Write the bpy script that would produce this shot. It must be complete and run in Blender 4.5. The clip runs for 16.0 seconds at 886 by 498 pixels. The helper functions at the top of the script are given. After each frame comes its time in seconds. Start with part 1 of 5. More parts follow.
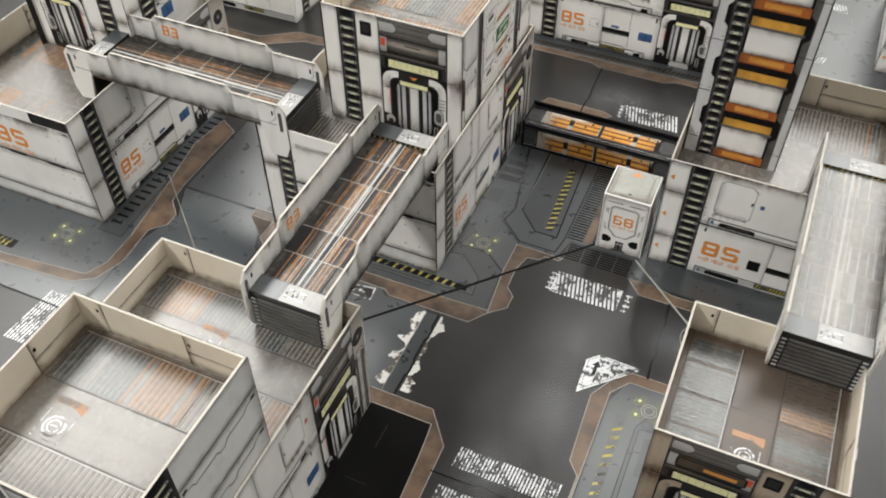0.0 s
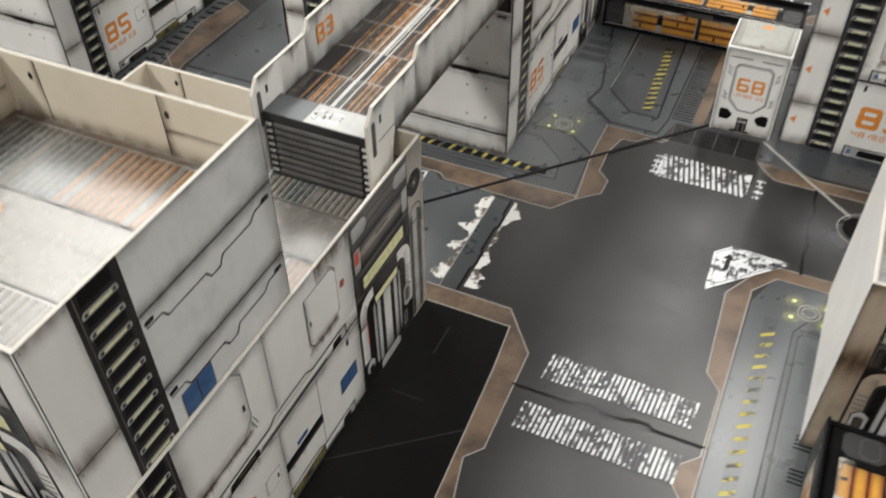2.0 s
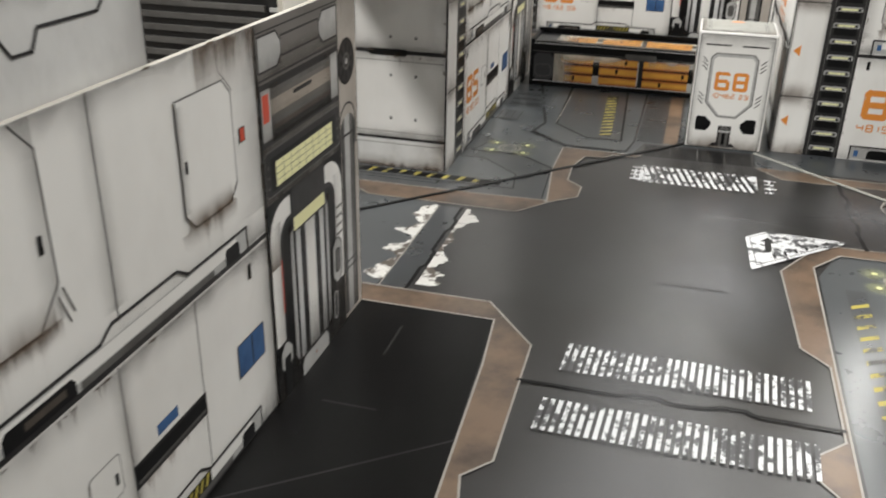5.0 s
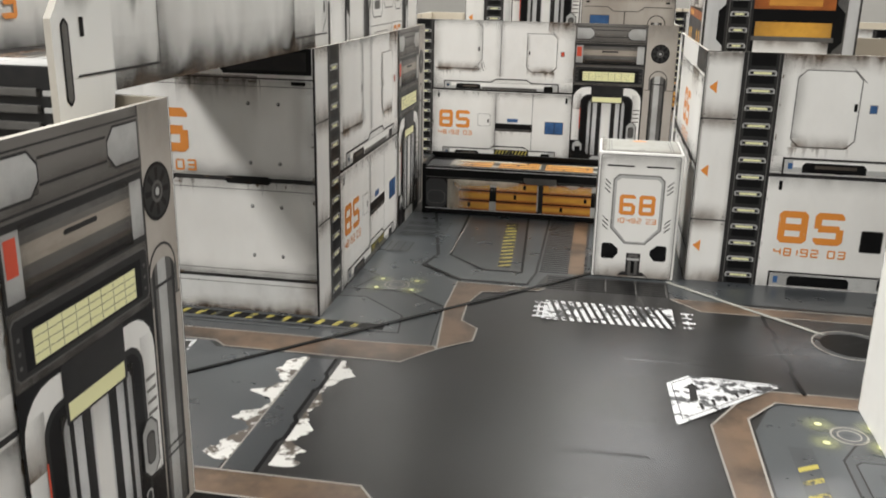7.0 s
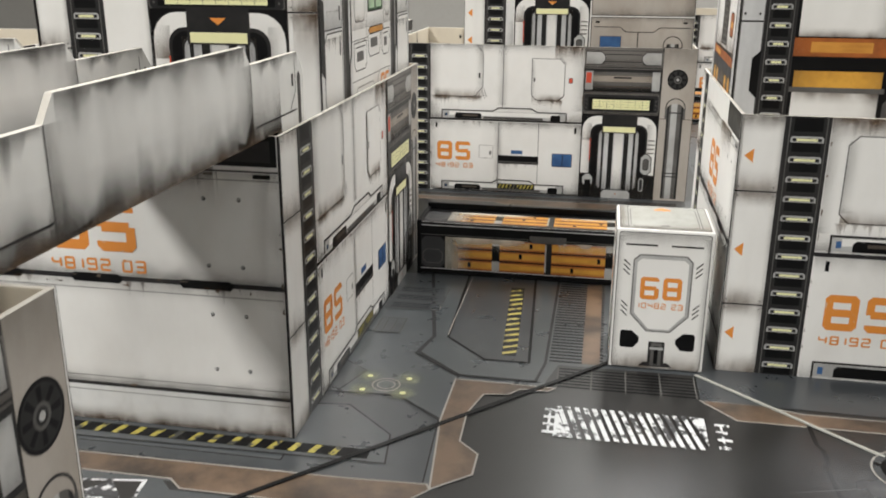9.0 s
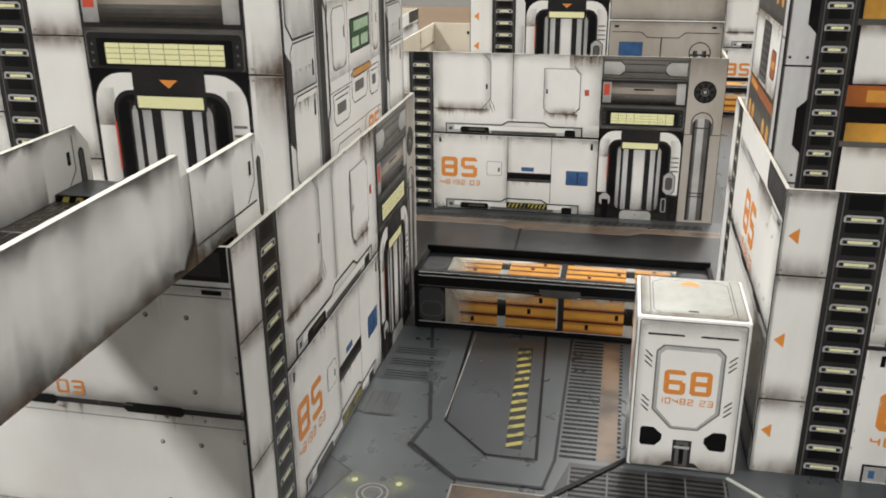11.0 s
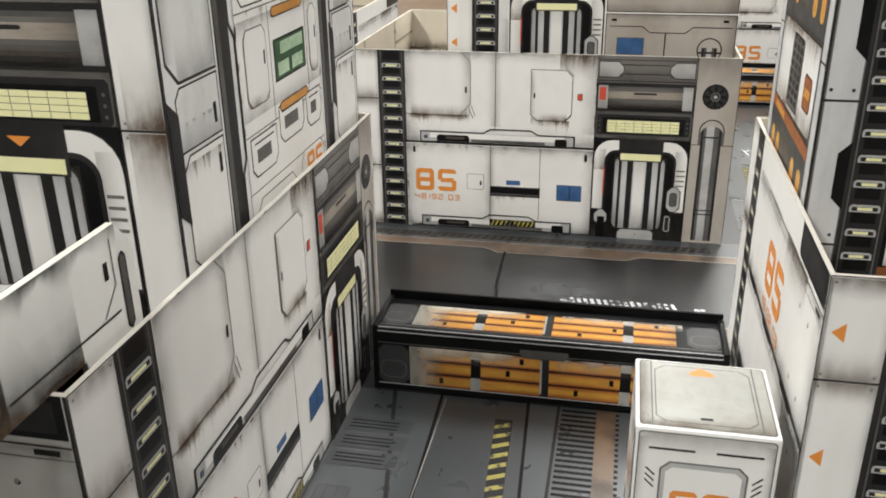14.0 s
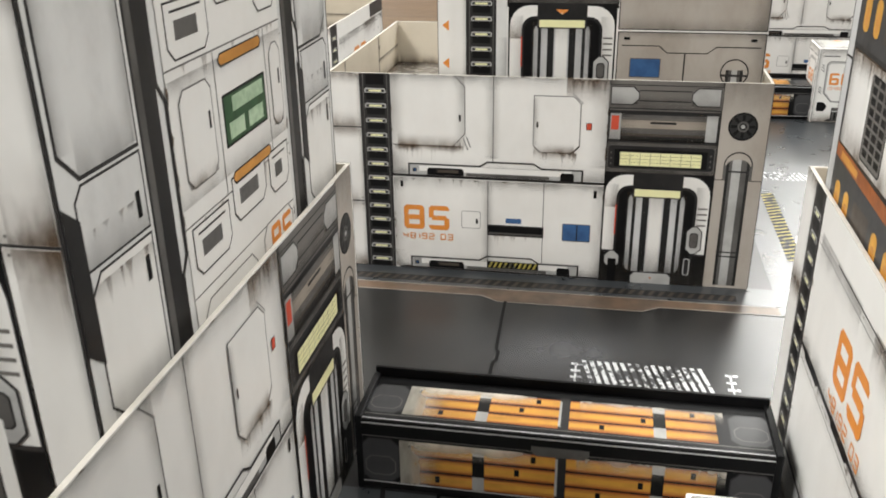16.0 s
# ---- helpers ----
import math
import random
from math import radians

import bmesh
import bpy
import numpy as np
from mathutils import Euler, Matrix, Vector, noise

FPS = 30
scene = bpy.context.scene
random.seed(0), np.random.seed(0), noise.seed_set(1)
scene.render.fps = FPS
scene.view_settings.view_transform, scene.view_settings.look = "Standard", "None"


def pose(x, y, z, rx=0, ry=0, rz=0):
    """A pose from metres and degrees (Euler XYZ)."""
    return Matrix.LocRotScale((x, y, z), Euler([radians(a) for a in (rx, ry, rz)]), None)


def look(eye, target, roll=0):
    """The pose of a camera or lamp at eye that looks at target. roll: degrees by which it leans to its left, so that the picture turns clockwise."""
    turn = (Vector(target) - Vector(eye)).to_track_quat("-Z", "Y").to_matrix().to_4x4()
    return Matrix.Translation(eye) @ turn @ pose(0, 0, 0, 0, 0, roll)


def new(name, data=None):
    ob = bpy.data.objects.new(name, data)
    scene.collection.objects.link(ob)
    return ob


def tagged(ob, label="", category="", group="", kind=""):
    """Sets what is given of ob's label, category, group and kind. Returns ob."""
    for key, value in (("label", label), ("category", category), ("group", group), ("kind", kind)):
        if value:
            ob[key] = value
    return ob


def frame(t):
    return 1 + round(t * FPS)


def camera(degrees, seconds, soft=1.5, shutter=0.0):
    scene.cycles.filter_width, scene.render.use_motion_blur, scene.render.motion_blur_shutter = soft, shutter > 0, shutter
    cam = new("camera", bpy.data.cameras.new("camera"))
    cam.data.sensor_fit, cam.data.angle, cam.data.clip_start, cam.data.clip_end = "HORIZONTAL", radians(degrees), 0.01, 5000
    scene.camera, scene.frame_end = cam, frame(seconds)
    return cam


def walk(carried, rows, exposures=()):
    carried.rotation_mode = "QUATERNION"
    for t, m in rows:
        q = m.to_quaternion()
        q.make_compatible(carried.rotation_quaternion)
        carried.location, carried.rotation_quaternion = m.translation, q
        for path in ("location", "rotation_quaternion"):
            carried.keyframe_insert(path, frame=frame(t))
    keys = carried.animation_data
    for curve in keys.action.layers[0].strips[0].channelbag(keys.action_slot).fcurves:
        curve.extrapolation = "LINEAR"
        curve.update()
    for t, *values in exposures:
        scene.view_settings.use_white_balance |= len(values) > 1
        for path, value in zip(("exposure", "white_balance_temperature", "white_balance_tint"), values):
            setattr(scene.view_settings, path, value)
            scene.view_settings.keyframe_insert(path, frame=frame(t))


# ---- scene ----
cam = camera(53.0, 16.0, soft=1.8, shutter=0.5)
PATH = [
    (0, (0.04469, 0.02284, 0.39547), (-0.23487, 0.65253, -0.32933), -0.328),
    (0.5, (0.03663, 0.02731, 0.36414), (-0.24843, 0.66410, -0.35227), -0.192),
    (1, (0.03041, 0.03261, 0.32974), (-0.26051, 0.67588, -0.37847), -0.174),
    (1.5, (0.02123, 0.03715, 0.28859), (-0.27832, 0.68596, -0.41091), -0.497),
    (2, (0.00934, 0.03856, 0.25132), (-0.30019, 0.69426, -0.43734), -0.864),
    (2.5, (-0.00425, 0.04170, 0.21332), (-0.32550, 0.70874, -0.45888), -1.439),
    (3, (-0.01325, 0.04335, 0.18586), (-0.33763, 0.73983, -0.45421), -1.263),
    (5.5, (-0.02481, 0.07165, 0.09976), (-0.23626, 0.97666, -0.26936), 1.369),
    (6, (-0.02161, 0.08384, 0.09660), (-0.21093, 1.01010, -0.22929), 1.382),
    (6.5, (-0.02053, 0.09457, 0.09633), (-0.19487, 1.03223, -0.20436), 1.310),
    (7, (-0.02357, 0.10489, 0.09869), (-0.18731, 1.04774, -0.19150), 1.202),
    (7.5, (-0.02723, 0.11475, 0.10193), (-0.18718, 1.05952, -0.18412), 0.972),
    (8, (-0.02921, 0.12962, 0.10649), (-0.18970, 1.07299, -0.18383), 0.738),
    (8.5, (-0.02951, 0.14114, 0.11254), (-0.19444, 1.08029, -0.18880), 0.551),
    (9, (-0.02871, 0.15189, 0.11931), (-0.19815, 1.08699, -0.19191), 0.289),
    (9.5, (-0.03057, 0.16413, 0.12710), (-0.20547, 1.09371, -0.19739), 0.032),
    (12, (-0.02983, 0.21770, 0.14409), (-0.21912, 1.12506, -0.23124), -0.576),
    (12.5, (-0.02886, 0.22741, 0.14535), (-0.21825, 1.13194, -0.23668), -0.661),
    (13, (-0.02903, 0.23455, 0.14724), (-0.21796, 1.13696, -0.24000), -0.685),
    (13.5, (-0.02796, 0.24459, 0.14797), (-0.21570, 1.14561, -0.24309), -0.763),
    (14, (-0.03003, 0.25376, 0.14665), (-0.21556, 1.15348, -0.24843), -0.778),
    (14.5, (-0.03270, 0.26402, 0.14730), (-0.21470, 1.16374, -0.24942), -0.803),
    (15, (-0.03670, 0.27390, 0.14875), (-0.21487, 1.17287, -0.25138), -0.806),
    (15.5, (-0.03954, 0.28692, 0.14810), (-0.21388, 1.18600, -0.25347), -0.859),
    (16, (-0.04128, 0.29947, 0.14894), (-0.21115, 1.19891, -0.25374), -0.853),
]
walk(cam, [(t, look(eye, target, roll)) for t, eye, target, roll in PATH], exposures=[(0.0, -0.64), (2.5, -0.54), (5.5, -0.36), (8.0, -0.33), (16.0, -0.37)])

# ---- light ----
world = bpy.data.worlds.new("room_air")
scene.world = world
world.use_nodes = True
world.node_tree.nodes["Background"].inputs[0].default_value = (1.0, 0.95, 0.88, 1)
world.node_tree.nodes["Background"].inputs[1].default_value = 0.025
CEIL = 1.75  # ceiling above the table top
# rows of ceiling lights: x, y, width, length, watts
# the fourth and fifth are fill, added to brighten east and south faces
LAMPS = [(-1.34, 1.2, 0.78, 1.3, 60), (-1.22, -0.75, 0.35, 0.5, 80), (1.0, 0.1, 0.35, 0.9, 18), (1.35, 2.0, 0.35, 1.0, 70), (-0.1, -1.3, 0.35, 0.6, 20), (0.12, 1.62, 0.5, 0.8, 20), (0.3, 2.75, 0.6, 1.9, 36), (-2.1, 1.8, 0.5, 1.0, 28), (-1.55, 3.95, 0.5, 1.7, 55), (0.95, 3.75, 0.5, 1.4, 75)]
for lx, ly, wide, length, watts in LAMPS:
    lamp = new("ceiling_lamp", bpy.data.lights.new("ceiling_lamp", "AREA"))
    lamp.data.shape, lamp.data.size, lamp.data.size_y = "RECTANGLE", wide, length
    lamp.data.energy, lamp.data.color = watts, (0.988, 0.975, 0.935)
    lamp.matrix_world = pose(lx, ly, CEIL - 0.03)


# ---- materials ----
def nodes_of(name):
    m = bpy.data.materials.new(name)
    m.use_nodes = True
    nt = m.node_tree
    return m, nt, nt.nodes["Principled BSDF"]


def noise_node(nt, scale, stretch=(1, 1, 1), detail=6, rough=0.6):
    tc = nt.nodes.new("ShaderNodeTexCoord")
    mp = nt.nodes.new("ShaderNodeMapping")
    mp.inputs["Scale"].default_value = stretch
    n = nt.nodes.new("ShaderNodeTexNoise")
    n.inputs["Scale"].default_value, n.inputs["Detail"].default_value, n.inputs["Roughness"].default_value = scale, detail, rough
    nt.links.new(tc.outputs["Object"], mp.inputs["Vector"])
    nt.links.new(mp.outputs["Vector"], n.inputs["Vector"])
    return n


def ramp(nt, src, lo, hi, a=0.0, b=1.0):
    r = nt.nodes.new("ShaderNodeMapRange")
    r.inputs["From Min"].default_value, r.inputs["From Max"].default_value = lo, hi
    r.inputs["To Min"].default_value, r.inputs["To Max"].default_value = a, b
    nt.links.new(src, r.inputs["Value"])
    return r.outputs["Result"]


def mix(nt, fac, a, b):
    m = nt.nodes.new("ShaderNodeMix")
    m.data_type = "RGBA"
    for sock, v in ((m.inputs[0], fac), (m.inputs[6], a), (m.inputs[7], b)):
        if isinstance(v, (tuple, list)):
            sock.default_value = (*v, 1) if len(v) == 3 else v
        elif isinstance(v, (int, float)):
            sock.default_value = v
        else:
            nt.links.new(v, sock)
    return m.outputs[2]


def printed(name, colour, dirt, amount=0.5, rough=0.42, cloud=45, grain=260, stretch=(1, 1, 1), metal=0.0, gloss=0.22, span=(0.45, 0.75), fine=0.6, detail=6, spread=0.05):
    """Printed card: cloudy ink, fine grain and stains; amount is how strong the stain colour comes through."""
    m, nt, bsdf = nodes_of(name)
    big = noise_node(nt, cloud, stretch, detail)
    small = noise_node(nt, grain, stretch)
    c = mix(nt, ramp(nt, big.outputs["Fac"], span[0], span[1], 0.0, amount), colour, dirt)
    c = mix(nt, ramp(nt, small.outputs["Fac"], 0.5, 0.8, 0.0, amount * fine), c, dirt)
    nt.links.new(c, bsdf.inputs["Base Color"])
    nt.links.new(ramp(nt, small.outputs["Fac"], 0.3, 0.7, rough - spread, rough + spread), bsdf.inputs["Roughness"])
    bsdf.inputs["Metallic"].default_value = metal
    bsdf.inputs["Specular IOR Level"].default_value = gloss
    return m


def worn(name, colour, under, cover=0.5, scale=420, rough=0.45):
    """Worn stencil paint: flecks of the ground show through."""
    m, nt, bsdf = nodes_of(name)
    n = noise_node(nt, scale, detail=4)
    n2 = noise_node(nt, scale * 0.2, detail=3)
    add = nt.nodes.new("ShaderNodeMath")
    add.operation = "ADD"
    nt.links.new(n.outputs["Fac"], add.inputs[0])
    nt.links.new(n2.outputs["Fac"], add.inputs[1])
    c = mix(nt, ramp(nt, add.outputs[0], 0.9 + cover * 0.3, 1.0 + cover * 0.3), colour, under)
    nt.links.new(c, bsdf.inputs["Base Color"])
    bsdf.inputs["Roughness"].default_value = rough
    return m


def soot_and_shading(name, colour, strength, scale=170):
    """Ink for soot, painted shading and glow: fades out across its strip (V) and breaks up in streaks."""
    m, nt, bsdf = nodes_of(name)
    uv = nt.nodes.new("ShaderNodeUVMap")
    sep = nt.nodes.new("ShaderNodeSeparateXYZ")
    nt.links.new(uv.outputs[0], sep.inputs[0])
    n = noise_node(nt, scale, (1, 1, 0.35))
    p = nt.nodes.new("ShaderNodeMath")
    p.operation = "POWER"
    p.inputs[1].default_value = 1.6
    nt.links.new(sep.outputs[1], p.inputs[0])
    q = nt.nodes.new("ShaderNodeMath")
    q.operation = "MULTIPLY"
    nt.links.new(p.outputs[0], q.inputs[0])
    nt.links.new(ramp(nt, n.outputs["Fac"], 0.35, 0.65, 0.15, strength), q.inputs[1])
    bsdf.inputs["Base Color"].default_value = (*colour, 1)
    bsdf.inputs["Roughness"].default_value = 0.5
    nt.links.new(q.outputs[0], bsdf.inputs["Alpha"])
    return m


WHITE = printed("white_card", (0.8, 0.79, 0.765), (0.5, 0.475, 0.44), 0.34, 0.36, 26, 110, (1, 1, 0.6), gloss=0.3, fine=0.35)
WHITE2 = printed("grey_white_card", (0.68, 0.68, 0.67), (0.36, 0.35, 0.34), 0.45, 0.4, 45, 200, (1, 1, 0.6))
BRIDGE = printed("streaked_white_card", (0.74, 0.735, 0.71), (0.3, 0.29, 0.27), 0.5, 0.4, 42, 130, (1, 1, 0.3), span=(0.5, 0.85), fine=0.3)
EDGE = printed("raw_card_edge", (0.52, 0.49, 0.44), (0.36, 0.32, 0.27), 0.3, 0.6)
CREAM = printed("plain_cream_card", (0.62, 0.56, 0.46), (0.45, 0.39, 0.31), 0.4, 0.5, 20, 150)
LINE = printed("dark_seam_ink", (0.02, 0.019, 0.02), (0.06, 0.056, 0.052), 0.5)
GREYLINE = printed("grey_seam_ink", (0.16, 0.155, 0.15), (0.1, 0.1, 0.1), 0.5)
BLACK = printed("black_ink", (0.005, 0.005, 0.0055), (0.014, 0.014, 0.014), 0.5, 0.35, gloss=0.14)
DARK = printed("charcoal_ink", (0.016, 0.0158, 0.0165), (0.045, 0.042, 0.039), 0.5, 0.38)
MID = printed("grey_metal_ink", (0.115, 0.111, 0.106), (0.03, 0.027, 0.025), 0.7, 0.38)
PALE = printed("pale_metal_ink", (0.45, 0.45, 0.44), (0.2, 0.19, 0.18), 0.6, 0.38)
IRON = printed("warm_grey_metal_ink", (0.155, 0.146, 0.136), (0.06, 0.053, 0.047), 0.6, 0.38, 45, 160, (0.4, 0.4, 1.0), fine=0.3)
BRONZE = printed("brown_metal_ink", (0.08, 0.066, 0.054), (0.025, 0.02, 0.018), 0.7, 0.38)
ORANGE = worn("worn_orange_stencil", (0.72, 0.26, 0.045), (0.6, 0.52, 0.42), 1.0, 600)
AMBER = printed("amber_ink", (0.62, 0.29, 0.06), (0.28, 0.1, 0.02), 0.7, 0.35, 120, 500, (0.3, 1, 1))
TAUPE = printed("worn_taupe_sheen_ink", (0.34, 0.3, 0.255), (0.14, 0.11, 0.085), 0.8, 0.36, 50, 200, (0.35, 0.35, 1.6))
RUST = printed("dark_orange_ink", (0.4, 0.12, 0.03), (0.1, 0.04, 0.02), 0.7, 0.38, 90)
GOLD = printed("yellow_orange_ink", (0.68, 0.36, 0.06), (0.3, 0.13, 0.03), 0.6, 0.38, 90)
YELLOW = printed("pale_yellow_light_ink", (0.8, 0.78, 0.45), (0.68, 0.66, 0.32), 0.4, 0.4)
HAZARD = worn("worn_hazard_yellow", (0.42, 0.355, 0.07), (0.05, 0.05, 0.045), 0.3, 420)
BLUE = printed("blue_screen_ink", (0.05, 0.12, 0.27), (0.02, 0.05, 0.13), 0.7, 0.35, 150)
RED = printed("red_ink", (0.6, 0.09, 0.05), (0.35, 0.05, 0.03), 0.5)
GREEN = printed("green_window_ink", (0.03, 0.09, 0.035), (0.01, 0.03, 0.014), 0.7, 0.35, 150)
GREENLIT = printed("pale_green_glass_ink", (0.46, 0.6, 0.42), (0.09, 0.22, 0.1), 0.8, 0.35, 200)
SOOTSHADE = soot_and_shading("printed_soot_and_shading", (0.05, 0.043, 0.036), 0.36)
DARKFADE = soot_and_shading("printed_heavy_dark_fade", (0.04, 0.035, 0.03), 0.85, 90)
STREAK = soot_and_shading("printed_soot_streak", (0.06, 0.05, 0.04), 0.27, 60)
SOOTY_SHADE = soot_and_shading("printed_sooty_shade", (0.04, 0.036, 0.031), 0.95, 70)
# cloud print with the floor's sheen painted into its tone
CLOUDSHEEN = soot_and_shading("printed_cloud_and_sheen", (0.15, 0.152, 0.16), 1.0, 22)
CHAR = printed("charcoal_plate_ink", (0.05, 0.05, 0.052), (0.02, 0.02, 0.021), 0.6, 0.36, 40, 160, fine=0.3)
STAINSHADE = soot_and_shading("printed_stain_and_shade", (0.11, 0.065, 0.032), 0.78, 150)
RUN = soot_and_shading("printed_rust_run", (0.15, 0.085, 0.045), 0.55, 220)
CHIP = printed("bare_chip_ink", (0.1, 0.085, 0.07), (0.2, 0.13, 0.08), 0.7)
HALO = soot_and_shading("printed_yellow_glow", (0.5, 0.52, 0.26), 0.95, 60)
WHITEGLOW = soot_and_shading("printed_white_glow", (0.75, 0.7, 0.6), 0.9, 90)
MAT = printed("dark_floor_print", (0.0125, 0.0112, 0.0103), (0.055, 0.057, 0.062), 0.4, 0.3, 9, 60, span=(0.4, 0.72), gloss=0.6, fine=0.03, detail=3.0, spread=0.012)
SLATE = printed("slate_floor_print", (0.066, 0.074, 0.08), (0.035, 0.039, 0.042), 0.5, 0.28, 14, 90, gloss=0.85, fine=0.04, detail=3.0, spread=0.012)
SLATE2 = printed("dark_slate_floor_print", (0.045, 0.05, 0.055), (0.023, 0.025, 0.027), 0.5, 0.28, 16, 90, gloss=0.85, fine=0.04, detail=3.0, spread=0.012)
SLAB = printed("black_slab_print", (0.004, 0.0038, 0.0038), (0.009, 0.0086, 0.0083), 0.6, 0.33, 25, 260, gloss=0.12, fine=0.1, spread=0.015)
COPPER = printed("copper_trim_print", (0.17, 0.112, 0.073), (0.04, 0.029, 0.022), 0.9, 0.32, 55, 160, gloss=0.5, fine=0.3, spread=0.02, span=(0.42, 0.64))
LIGHTLINE = printed("pale_edge_ink", (0.38, 0.36, 0.33), (0.2, 0.18, 0.16), 0.5)
STENCIL = worn("worn_white_stencil", (0.68, 0.69, 0.7), (0.06, 0.06, 0.065), 0.3, 520)
TORN = worn("ragged_white_paint", (0.68, 0.67, 0.64), (0.1, 0.08, 0.065), 0.3, 300)
SIGN = worn("worn_white_sign", (0.68, 0.69, 0.7), (0.06, 0.06, 0.065), 0.42, 380)
GLOW = printed("yellow_spot_ink", (0.82, 0.82, 0.45), (0.3, 0.32, 0.15), 0.5)
BEIGE = printed("browned_card_print", (0.4, 0.33, 0.255), (0.14, 0.09, 0.055), 0.7, 0.4, 40, 190, (1, 1, 0.6))
# taupe card, its tone lowered to paint in shade
DIMTAUPE = printed("shaded_taupe_card", (0.42, 0.385, 0.345), (0.25, 0.21, 0.17), 0.6, 0.38, 40, 120, (1, 1, 0.5))
SILVER = printed("silver_metal_ink", (0.58, 0.58, 0.58), (0.33, 0.33, 0.33), 0.6, 0.36, 60, 200, (1, 1, 0.4))
FADED = worn("faded_orange_stencil", (0.36, 0.2, 0.11), (0.15, 0.13, 0.115), 0.3, 300)
ROOF = printed("grey_roof_print", (0.17, 0.158, 0.142), (0.085, 0.072, 0.058), 0.6, 0.27, 24, 200, gloss=0.7, fine=0.15, spread=0.02)
ROOFB = printed("brown_roof_print", (0.085, 0.066, 0.052), (0.04, 0.03, 0.024), 0.6, 0.3, 24, 200, gloss=0.4, fine=0.15, spread=0.02)
SLOT = printed("grate_slot_ink", (0.06, 0.05, 0.041), (0.11, 0.092, 0.075), 0.7, 0.27, 60, gloss=0.7, spread=0.02)
SLOTB = printed("teal_grate_ink", (0.1, 0.12, 0.122), (0.06, 0.065, 0.062), 0.6, 0.27, 40, gloss=0.7, spread=0.02)
SLOTO = printed("rusty_grate_ink", (0.3, 0.15, 0.06), (0.13, 0.075, 0.045), 0.7, 0.27, 60, gloss=0.65)
WOOD = printed("brown_table_wood", (0.12, 0.075, 0.04), (0.06, 0.036, 0.02), 0.8, 0.4, 6, 60, (1, 14, 1))
PLASTER = printed("painted_plaster", (0.3, 0.29, 0.27), (0.24, 0.23, 0.21), 0.4, 0.7, 3, 40)
CARPET = printed("grey_carpet", (0.12, 0.12, 0.125), (0.07, 0.07, 0.07), 0.6, 0.9, 8, 90)
CLEAR = printed("clear_tape_edge", (0.42, 0.42, 0.38), (0.25, 0.25, 0.23), 0.4, 0.2)


# ---- mesh helpers ----
MM = 0.001


def part(name, bm, material, parent, label=""):
    me = bpy.data.meshes.new(name)
    bm.to_mesh(me)
    bm.free()
    for m in material if isinstance(material, (list, tuple)) else [material]:
        me.materials.append(m)
    ob = new(name, me)
    ob.parent = parent
    if label:
        ob["label"] = label
    return ob


def box_bm(x0, x1, y0, y1, z0, z1, bevel=0.0):
    bm = bmesh.new()
    v = [bm.verts.new(p) for p in ((x0, y0, z0), (x1, y0, z0), (x1, y1, z0), (x0, y1, z0), (x0, y0, z1), (x1, y0, z1), (x1, y1, z1), (x0, y1, z1))]
    for f in ((3, 2, 1, 0), (4, 5, 6, 7), (0, 1, 5, 4), (1, 2, 6, 5), (2, 3, 7, 6), (3, 0, 4, 7)):
        bm.faces.new([v[i] for i in f])
    if bevel:
        bmesh.ops.bevel(bm, geom=bm.edges[:], offset=bevel, segments=2, affect="EDGES", profile=0.6)
    return bm


def thing(name, at, label, category, group="", kind=""):
    ob = new(name)
    ob.empty_display_size = 0.01
    ob.matrix_basis = pose(*at)
    return tagged(ob, label, category, group, kind)


SEGMENTS = {"0": "abcdef", "1": "bc", "2": "abged", "3": "abgcd", "4": "fgbc", "5": "afgcd", "6": "afgcde", "8": "abcdefg", "9": "abcdfg"}


